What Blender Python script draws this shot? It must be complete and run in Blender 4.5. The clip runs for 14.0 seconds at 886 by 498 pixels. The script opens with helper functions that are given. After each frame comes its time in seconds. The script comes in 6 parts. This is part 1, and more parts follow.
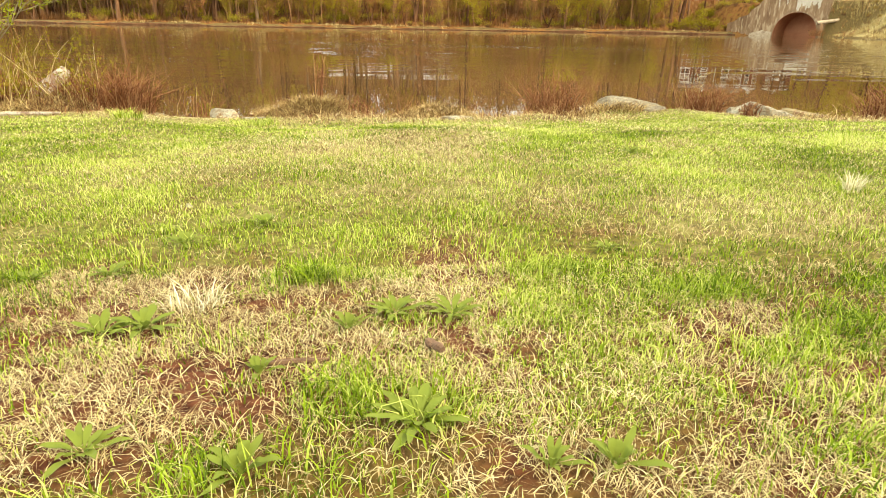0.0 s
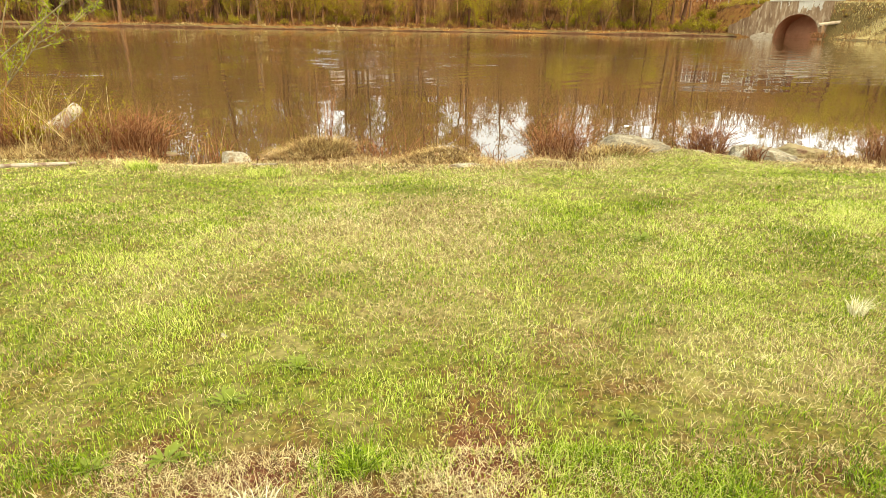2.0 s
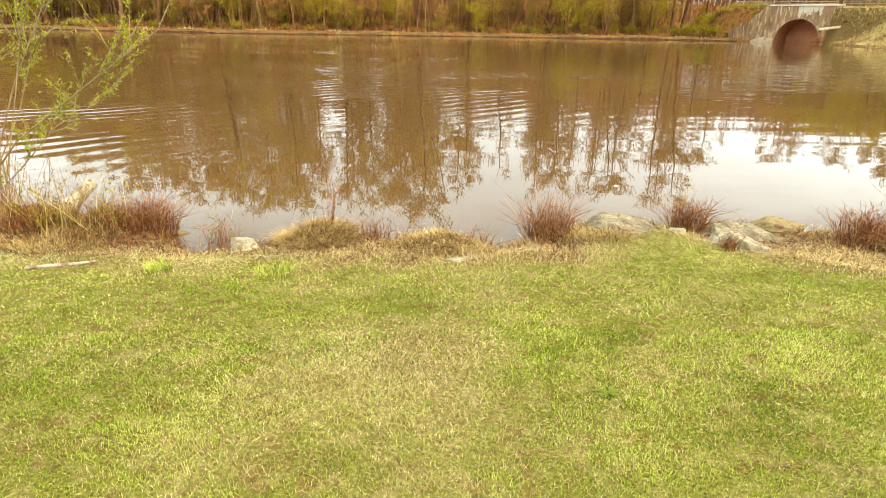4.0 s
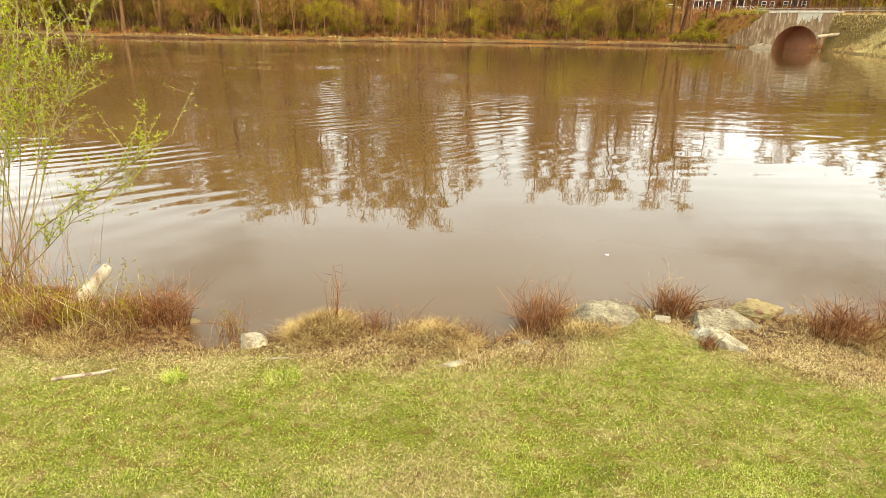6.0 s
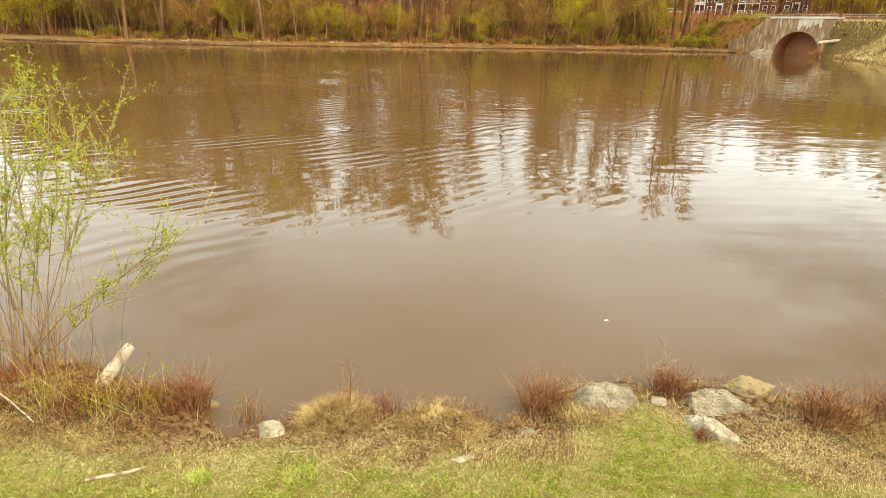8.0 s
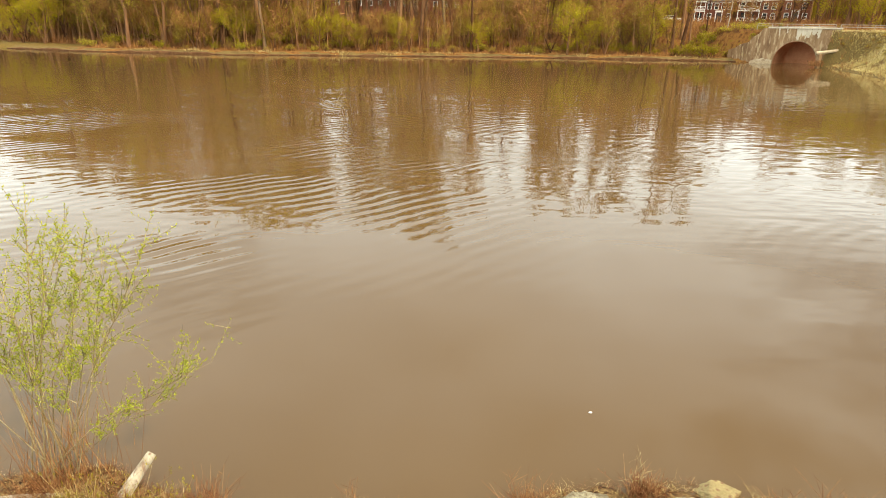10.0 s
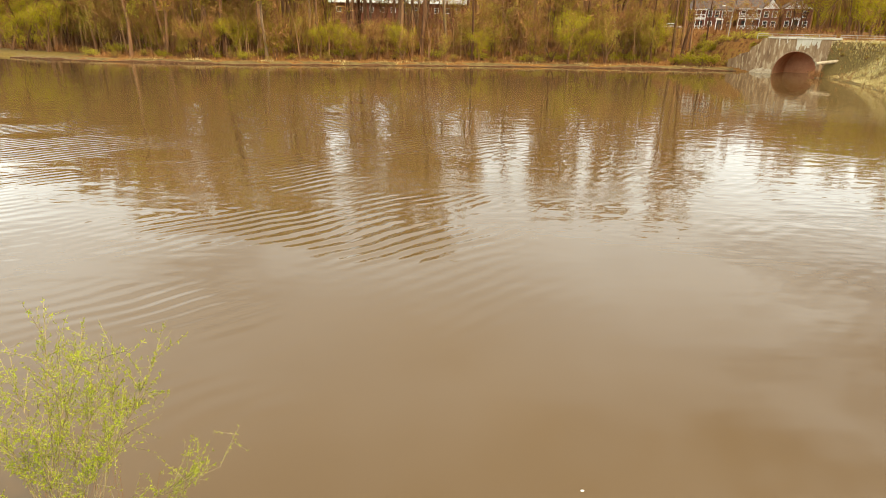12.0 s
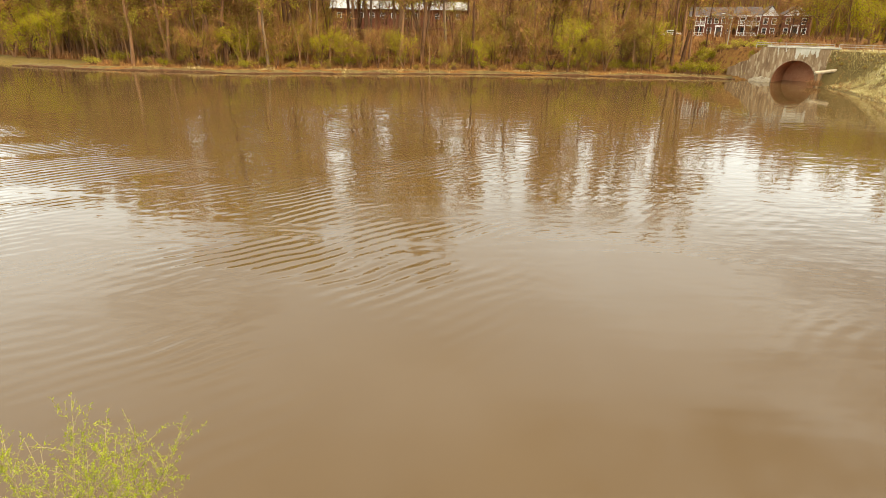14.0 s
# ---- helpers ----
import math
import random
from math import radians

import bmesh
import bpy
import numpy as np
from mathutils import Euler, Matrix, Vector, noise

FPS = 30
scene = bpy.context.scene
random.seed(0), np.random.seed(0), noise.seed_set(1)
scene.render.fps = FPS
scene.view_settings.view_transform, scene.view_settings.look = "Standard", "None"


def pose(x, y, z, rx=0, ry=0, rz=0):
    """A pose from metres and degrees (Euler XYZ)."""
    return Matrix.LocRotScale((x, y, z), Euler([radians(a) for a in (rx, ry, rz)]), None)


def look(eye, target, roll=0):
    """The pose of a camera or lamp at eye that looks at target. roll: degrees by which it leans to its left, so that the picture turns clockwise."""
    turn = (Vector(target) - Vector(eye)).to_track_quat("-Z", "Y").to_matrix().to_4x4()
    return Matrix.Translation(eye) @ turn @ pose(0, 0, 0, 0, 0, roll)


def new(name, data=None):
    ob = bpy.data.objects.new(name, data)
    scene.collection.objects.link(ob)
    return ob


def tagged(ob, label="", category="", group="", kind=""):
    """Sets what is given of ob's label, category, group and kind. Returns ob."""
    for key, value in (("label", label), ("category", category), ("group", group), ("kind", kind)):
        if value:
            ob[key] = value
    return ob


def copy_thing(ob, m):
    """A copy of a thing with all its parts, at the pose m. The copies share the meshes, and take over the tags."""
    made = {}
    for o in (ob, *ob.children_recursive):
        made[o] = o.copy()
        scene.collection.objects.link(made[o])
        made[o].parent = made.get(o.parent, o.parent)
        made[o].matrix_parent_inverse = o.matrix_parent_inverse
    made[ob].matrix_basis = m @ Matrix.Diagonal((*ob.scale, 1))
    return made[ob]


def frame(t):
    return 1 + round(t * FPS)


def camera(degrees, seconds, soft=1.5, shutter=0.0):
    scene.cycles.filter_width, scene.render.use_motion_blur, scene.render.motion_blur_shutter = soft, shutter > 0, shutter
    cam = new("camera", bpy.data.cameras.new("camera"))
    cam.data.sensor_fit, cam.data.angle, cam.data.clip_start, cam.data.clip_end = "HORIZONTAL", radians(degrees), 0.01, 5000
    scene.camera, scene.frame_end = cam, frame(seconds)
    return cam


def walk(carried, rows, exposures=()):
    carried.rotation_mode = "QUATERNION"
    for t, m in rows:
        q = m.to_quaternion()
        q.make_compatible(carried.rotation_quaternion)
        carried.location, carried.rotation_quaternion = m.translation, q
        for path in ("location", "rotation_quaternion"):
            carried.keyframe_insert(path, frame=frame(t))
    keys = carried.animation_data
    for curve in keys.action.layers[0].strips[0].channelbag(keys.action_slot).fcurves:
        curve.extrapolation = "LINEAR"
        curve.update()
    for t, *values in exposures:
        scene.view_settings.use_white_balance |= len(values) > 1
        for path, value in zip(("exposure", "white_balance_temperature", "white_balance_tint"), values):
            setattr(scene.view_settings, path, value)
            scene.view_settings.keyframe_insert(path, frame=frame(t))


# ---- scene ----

# ---------------------------------------------------------------- camera
cam = camera(74.0, 14.0, soft=0.75)
# a drone that takes off from the lawn and climbs straight up, its gimbal held still
PATH = [
    (0, (0.006, 0.002, 0.412), (0.036, 1.871, -0.300), 1.0),
    (0.5, (0.001, 0.052, 0.462), (0.029, 1.921, -0.250), 1.0),
    (1, (-0.029, 0.085, 0.526), (-0.001, 1.953, -0.188), 1.0),
    (1.5, (-0.052, 0.091, 0.641), (-0.025, 1.959, -0.072), 1.0),
    (2, (-0.072, 0.071, 0.827), (-0.045, 1.939, 0.114), 1.0),
    (2.5, (-0.082, 0.041, 1.046), (-0.057, 1.909, 0.333), 1.0),
    (3, (-0.078, 0.024, 1.270), (-0.053, 1.892, 0.556), 1.0),
    (5.5, (0.048, 0.018, 2.614), (0.070, 1.886, 1.900), 1.0),
    (6, (-0.011, 0.033, 2.916), (0.012, 1.902, 2.202), 1.0),
    (6.5, (-0.074, 0.049, 3.211), (-0.052, 1.917, 2.497), 1.0),
    (7, (-0.093, 0.075, 3.484), (-0.071, 1.943, 2.770), 1.0),
    (7.5, (-0.100, 0.090, 3.767), (-0.080, 1.958, 3.052), 1.0),
    (8, (-0.111, 0.083, 4.100), (-0.091, 1.951, 3.384), 1.0),
    (10.5, (-0.024, 0.005, 6.505), (-0.008, 1.871, 5.787), 1.0),
    (11, (-0.006, 0.078, 6.910), (0.009, 1.945, 6.194), 1.0),
    (11.5, (-0.003, 0.131, 7.280), (0.011, 1.999, 6.565), 1.0),
    (12, (-0.010, 0.165, 7.670), (0.003, 2.033, 6.955), 1.0),
    (12.5, (-0.027, 0.198, 8.059), (-0.013, 2.066, 7.344), 1.0),
    (13, (-0.053, 0.212, 8.439), (-0.042, 2.080, 7.724), 1.0),
    (13.5, (-0.090, 0.220, 8.828), (-0.079, 2.088, 8.113), 1.0),
    (14, (-0.125, 0.231, 9.194), (-0.112, 2.099, 8.481), 1.0),
]
walk(cam, [(t, look(eye, target, roll)) for t, eye, target, roll in PATH],
     exposures=[(0, -0.07, 7600, 7), (5.5, -0.14, 7600, 7), (14, -0.22, 7600, 7)])

# ---------------------------------------------------------------- world and sun
SUN_AZ, SUN_EL = radians(128), radians(46)      # azimuth clockwise from +y
world = bpy.data.worlds.new("world")
scene.world = world
world.use_nodes = True
wn, wl = world.node_tree.nodes, world.node_tree.links
wn.clear()
w_out, w_bg = wn.new("ShaderNodeOutputWorld"), wn.new("ShaderNodeBackground")
w_sky = wn.new("ShaderNodeTexSky")
w_sky.sky_type, w_sky.sun_disc = "NISHITA", False
w_sky.sun_elevation, w_sky.sun_rotation = SUN_EL, SUN_AZ
w_sky.dust_density, w_sky.air_density = 3.0, 1.0
w_tc, w_map, w_noise = wn.new("ShaderNodeTexCoord"), wn.new("ShaderNodeMapping"), wn.new("ShaderNodeTexNoise")
w_map.inputs["Scale"].default_value = (1, 1, 2.2)
w_noise.inputs["Scale"].default_value, w_noise.inputs["Detail"].default_value = 2.2, 6
w_ramp, w_mix = wn.new("ShaderNodeValToRGB"), wn.new("ShaderNodeMix")
w_ramp.color_ramp.elements[0].position, w_ramp.color_ramp.elements[1].position = 0.16, 0.42
w_mix.data_type = "RGBA"
wl.new(w_tc.outputs["Generated"], w_map.inputs["Vector"])
wl.new(w_map.outputs["Vector"], w_noise.inputs["Vector"])
wl.new(w_noise.outputs["Fac"], w_ramp.inputs["Fac"])
wl.new(w_ramp.outputs["Color"], w_mix.inputs["Factor"])
wl.new(w_sky.outputs["Color"], w_mix.inputs["A"])
# thin cloud, brightest in the haze low over the horizon
w_sep, w_inv, w_pow, w_gain, w_tint = wn.new("ShaderNodeSeparateXYZ"), wn.new("ShaderNodeMath"), wn.new("ShaderNodeMath"), wn.new("ShaderNodeMath"), wn.new("ShaderNodeVectorMath")
w_inv.operation, w_pow.operation, w_gain.operation, w_tint.operation = "SUBTRACT", "POWER", "MULTIPLY_ADD", "SCALE"
w_inv.use_clamp, w_inv.inputs[0].default_value, w_pow.inputs[1].default_value = True, 1.0, 3.0
w_gain.inputs[1].default_value, w_gain.inputs[2].default_value = 3.0, 24.0
w_tint.inputs[0].default_value = (0.87, 1.0, 1.10)
wl.new(w_tc.outputs["Generated"], w_sep.inputs["Vector"]), wl.new(w_sep.outputs["Z"], w_inv.inputs[1])
wl.new(w_inv.outputs[0], w_pow.inputs[0]), wl.new(w_pow.outputs[0], w_gain.inputs[0])
# a greyer cloud bank to the north, brighter sky to the east and west of it
w_sq, w_low, w_side, w_lit = (wn.new("ShaderNodeMath") for _ in range(4))
w_sq.operation, w_low.operation, w_side.operation, w_lit.operation = "MULTIPLY", "MULTIPLY", "MULTIPLY_ADD", "MULTIPLY"
w_side.inputs[1].default_value, w_side.inputs[2].default_value = 1.5, 0.95
wl.new(w_sep.outputs["X"], w_sq.inputs[0]), wl.new(w_sep.outputs["X"], w_sq.inputs[1]), wl.new(w_sq.outputs[0], w_low.inputs[0]), wl.new(w_inv.outputs[0], w_low.inputs[1])
wl.new(w_low.outputs[0], w_side.inputs[0])
wl.new(w_side.outputs[0], w_lit.inputs[0]), wl.new(w_gain.outputs[0], w_lit.inputs[1])
w_billow, w_cloud = wn.new("ShaderNodeMath"), wn.new("ShaderNodeMath")      # thicker and thinner cloud
w_billow.operation, w_cloud.operation = "MULTIPLY_ADD", "MULTIPLY"
w_billow.inputs[1].default_value, w_billow.inputs[2].default_value = 1.3, 0.38
wl.new(w_noise.outputs["Fac"], w_billow.inputs[0]), wl.new(w_billow.outputs[0], w_cloud.inputs[0]), wl.new(w_lit.outputs[0], w_cloud.inputs[1])
wl.new(w_cloud.outputs[0], w_tint.inputs["Scale"]), wl.new(w_tint.outputs["Vector"], w_mix.inputs["B"])
wl.new(w_mix.outputs["Result"], w_bg.inputs["Color"])
w_bg.inputs["Strength"].default_value = 0.1
wl.new(w_bg.outputs["Background"], w_out.inputs["Surface"])

sun = new("sun", bpy.data.lights.new("sun", "SUN"))
sun.data.energy, sun.data.angle, sun.data.color = 4.8, radians(3), (1.0, 0.88, 0.64)
sun_dir = Vector((math.sin(SUN_AZ) * math.cos(SUN_EL), math.cos(SUN_AZ) * math.cos(SUN_EL), math.sin(SUN_EL)))
sun.matrix_world = look(sun_dir * 50, (0, 0, 0))


# ---------------------------------------------------------------- materials
def nodes_of(name):
    m = bpy.data.materials.new(name)
    m.use_nodes = True
    nt = m.node_tree
    return m, nt.nodes, nt.links, nt.nodes["Principled BSDF"]


def surface(name, a, b, scale=5.0, rough=0.85, bump=0.3, fine=60.0, spot=None, spot_size=2.3, stretch=(1, 1, 1), per="", metal=0.0, coords="Object"):
    """Two colours mixed by a coarse and a fine noise, with fine relief; per: vary by 'object' or 'island'; spot: colour of stains."""
    m, n, l, p = nodes_of(name)
    tc, mp = n.new("ShaderNodeTexCoord"), n.new("ShaderNodeMapping")
    mp.inputs["Scale"].default_value = stretch
    l.new(tc.outputs[coords], mp.inputs["Vector"])
    n1, n2 = n.new("ShaderNodeTexNoise"), n.new("ShaderNodeTexNoise")
    n1.inputs["Scale"].default_value, n1.inputs["Detail"].default_value = scale, 6
    n2.inputs["Scale"].default_value, n2.inputs["Detail"].default_value = fine, 4
    l.new(mp.outputs["Vector"], n1.inputs["Vector"]), l.new(mp.outputs["Vector"], n2.inputs["Vector"])
    add = n.new("ShaderNodeMath")
    add.operation = "MULTIPLY_ADD"
    add.inputs[1].default_value = 0.5
    l.new(n2.outputs["Fac"], add.inputs[0]), l.new(n1.outputs["Fac"], add.inputs[2])
    last = add.outputs[0]
    if per:
        info = n.new("ShaderNodeObjectInfo" if per == "object" else "ShaderNodeNewGeometry")
        ad2 = n.new("ShaderNodeMath")
        ad2.operation = "MULTIPLY_ADD"
        ad2.inputs[1].default_value = 0.7
        l.new(info.outputs["Random" if per == "object" else "Random Per Island"], ad2.inputs[0])
        sub = n.new("ShaderNodeMath")
        sub.operation = "SUBTRACT"
        sub.inputs[1].default_value = 0.35
        l.new(ad2.outputs[0], sub.inputs[0]), l.new(last, ad2.inputs[2])
        last = sub.outputs[0]
    ramp = n.new("ShaderNodeValToRGB")
    e = ramp.color_ramp.elements
    e[0].position, e[0].color, e[1].position, e[1].color = 0.45, (*a, 1), 1.0, (*b, 1)
    l.new(last, ramp.inputs["Fac"])
    colour = ramp.outputs["Color"]
    if spot:
        n3, r3, mx = n.new("ShaderNodeTexNoise"), n.new("ShaderNodeValToRGB"), n.new("ShaderNodeMix")
        n3.inputs["Scale"].default_value, n3.inputs["Detail"].default_value = scale * spot_size, 8
        r3.color_ramp.elements[0].position, r3.color_ramp.elements[1].position = 0.52, 0.62
        mx.data_type = "RGBA"
        mx.inputs["B"].default_value = (*spot, 1)
        l.new(mp.outputs["Vector"], n3.inputs["Vector"]), l.new(n3.outputs["Fac"], r3.inputs["Fac"])
        l.new(r3.outputs["Color"], mx.inputs["Factor"]), l.new(colour, mx.inputs["A"])
        colour = mx.outputs["Result"]
    l.new(colour, p.inputs["Base Color"])
    p.inputs["Roughness"].default_value, p.inputs["Metallic"].default_value = rough, metal
    p.inputs["Specular IOR Level"].default_value = 0.12 if rough > 0.8 else 0.5
    if bump:
        bp = n.new("ShaderNodeBump")
        bp.inputs["Strength"].default_value, bp.inputs["Distance"].default_value = bump, 0.02
        l.new(add.outputs[0], bp.inputs["Height"]), l.new(bp.outputs["Normal"], p.inputs["Normal"])
    return m


def leafy(name, a, b, rough=0.55, through_light=0.35, mid=None, drift=0.0, patch=1.6):
    """Thin leaves or blades: colour varies from one to the next, and some light comes through."""
    m, n, l, p = nodes_of(name)
    geo, ramp = n.new("ShaderNodeNewGeometry"), n.new("ShaderNodeValToRGB")
    e = ramp.color_ramp.elements
    e[0].position, e[0].color, e[1].position, e[1].color = 0.0, (*a, 1), 1.0, (*b, 1)
    if mid:
        e.new(0.5).color = (*mid, 1)
    fac = geo.outputs["Random Per Island"]
    if drift:
        # patches that are greener or drier than their surroundings
        tc, big, add = n.new("ShaderNodeTexCoord"), n.new("ShaderNodeTexNoise"), n.new("ShaderNodeMath")
        big.inputs["Scale"].default_value, big.inputs["Detail"].default_value = patch, 7
        add.operation, add.inputs[1].default_value = "MULTIPLY_ADD", drift
        sub = n.new("ShaderNodeMath")
        sub.operation, sub.inputs[1].default_value = "SUBTRACT", drift * 0.5
        l.new(tc.outputs["Object"], big.inputs["Vector"]), l.new(big.outputs["Fac"], add.inputs[0])
        l.new(fac, add.inputs[2]), l.new(add.outputs[0], sub.inputs[0])
        fac = sub.outputs[0]
    l.new(fac, ramp.inputs["Fac"])
    l.new(ramp.outputs["Color"], p.inputs["Base Color"])
    p.inputs["Roughness"].default_value = rough
    p.inputs["Specular IOR Level"].default_value = 0.06
    tr, mx = n.new("ShaderNodeBsdfTranslucent"), n.new("ShaderNodeMixShader")
    mx.inputs["Fac"].default_value = through_light
    l.new(ramp.outputs["Color"], tr.inputs["Color"])
    l.new(p.outputs["BSDF"], mx.inputs[1]), l.new(tr.outputs["BSDF"], mx.inputs[2])
    l.new(mx.outputs["Shader"], n["Material Output"].inputs["Surface"])
    return m


WATER_Z = -0.55


def water_material():
    m, n, l, p = nodes_of("pond_water")
    tc = n.new("ShaderNodeTexCoord")

    def math_node(op, a, b=None, c=None):
        q = n.new("ShaderNodeMath")
        q.operation = op
        for k, v in enumerate((a, b, c)):
            if v is None:
                continue
            if isinstance(v, (int, float)):
                q.inputs[k].default_value = v
            else:
                l.new(v, q.inputs[k])
        return q.outputs[0]

    def span(value, a, b, lo=0.0, hi=1.0):
        q = n.new("ShaderNodeMapRange")
        q.interpolation_type = "SMOOTHSTEP"
        for k, v in zip(("From Min", "From Max", "To Min", "To Max"), (a, b, lo, hi)):
            q.inputs[k].default_value = v
        l.new(value, q.inputs["Value"])
        return q.outputs["Result"]

    def mapped(loc=(0, 0, 0), rot=0.0, scale=(1, 1, 1)):
        q = n.new("ShaderNodeMapping")
        q.inputs["Location"].default_value, q.inputs["Rotation"].default_value, q.inputs["Scale"].default_value = loc, (0, 0, radians(rot)), scale
        l.new(tc.outputs["Object"], q.inputs["Vector"])
        return q.outputs["Vector"]

    def noise_tex(vec, scale, detail=2.0):
        q = n.new("ShaderNodeTexNoise")
        q.inputs["Scale"].default_value, q.inputs["Detail"].default_value = scale, detail
        l.new(vec, q.inputs["Vector"])
        return q.outputs["Fac"]

    # silt colour drifts slowly
    r0 = n.new("ShaderNodeValToRGB")
    e = r0.color_ramp.elements
    e[0].color, e[1].color = (0.084, 0.045, 0.0155, 1), (0.106, 0.060, 0.024, 1)
    l.new(noise_tex(mapped(), 0.12, 3), r0.inputs["Fac"])
    l.new(r0.outputs["Color"], p.inputs["Base Color"])
    p.inputs["IOR"].default_value = 1.33
    # trains of ripples that run obliquely over the pond, in patches
    at_bank = mapped((-1.8, -6.5, 0))
    ring = n.new("ShaderNodeTexWave")
    ring.wave_type, ring.bands_direction, ring.wave_profile = "BANDS", "X", "SIN"
    ring.inputs["Scale"].default_value, ring.inputs["Distortion"].default_value = 0.42, 8.0
    ring.inputs["Detail"].default_value, ring.inputs["Detail Scale"].default_value = 2.0, 0.35
    l.new(mapped((0, 0, 0), 228), ring.inputs["Vector"])
    far = n.new("ShaderNodeVectorMath")
    far.operation = "LENGTH"
    l.new(at_bank, far.inputs[0])
    dist = far.outputs["Value"]
    patch = span(noise_tex(mapped((3, 1, 0), 8, (0.5, 1, 1)), 0.16, 3), 0.40, 0.60, 0.05, 1.0)
    ring_amp = math_node("MULTIPLY", math_node("MULTIPLY", span(dist, 5.0, 16.0), span(dist, 36.0, 80.0, 1.0, 0.2)), patch)
    side = n.new("ShaderNodeSeparateXYZ")
    l.new(mapped(), side.inputs["Vector"])
    ring_amp = math_node("MULTIPLY", math_node("MULTIPLY", ring_amp, span(side.outputs["X"], -4.0, 7.0, 1.0, 0.22)), math_node("MAXIMUM", span(side.outputs["X"], -14.0, -7.0, 0.2, 1.0), span(dist, 26.0, 36.0)))
    # slow swell across the pond and fine chop where the breeze touches it
    swell = noise_tex(mapped((0, 0, 0), -10, (0.25, 1, 1)), 0.9, 0.8)
    chop = noise_tex(mapped((0, 0, 0), 6, (0.45, 1, 1)), 4.5, 2)
    ripple = noise_tex(mapped((2, 7, 0), 12, (0.5, 1, 1)), 1.1, 1.5)
    xyz = n.new("ShaderNodeSeparateXYZ")
    l.new(mapped((0, 0, 0), 4), xyz.inputs["Vector"])
    off = math_node("ABSOLUTE", math_node("SUBTRACT", xyz.outputs["Y"], 30.0))
    breeze = math_node("MULTIPLY", span(off, 1.0, 7.0, 1.0, 0.0), span(noise_tex(mapped((5, 2, 0), 0, (0.3, 1, 1)), 0.16, 2), 0.42, 0.58))
    chop_amp = math_node("MULTIPLY_ADD", breeze, 0.16, math_node("MULTIPLY", math_node("MULTIPLY", span(dist, 12, 40, 0.15, 1.0), span(dist, 50.0, 100.0, 1.0, 0.3)), 0.06))
    height = math_node("MULTIPLY", ring.outputs["Fac"], math_node("MULTIPLY", ring_amp, 0.62))
    height = math_node("MULTIPLY_ADD", swell, math_node("MULTIPLY", math_node("MULTIPLY", span(dist, 2.0, 14.0, 0.25, 1.0), span(dist, 30.0, 90.0, 1.0, 0.3)), 0.42), height)
    height = math_node("MULTIPLY_ADD", chop, chop_amp, height)
    height = math_node("MULTIPLY_ADD", ripple, math_node("MULTIPLY", math_node("MULTIPLY", span(dist, 7, 24), span(dist, 60.0, 110.0, 1.0, 0.3)), 0.72), height)
    bp = n.new("ShaderNodeBump")
    bp.inputs["Strength"].default_value, bp.inputs["Distance"].default_value = 1.0, 0.03
    l.new(height, bp.inputs["Height"]), l.new(bp.outputs["Normal"], p.inputs["Normal"])
    l.new(math_node("MULTIPLY_ADD", breeze, 0.10, 0.008), p.inputs["Roughness"])
    return m


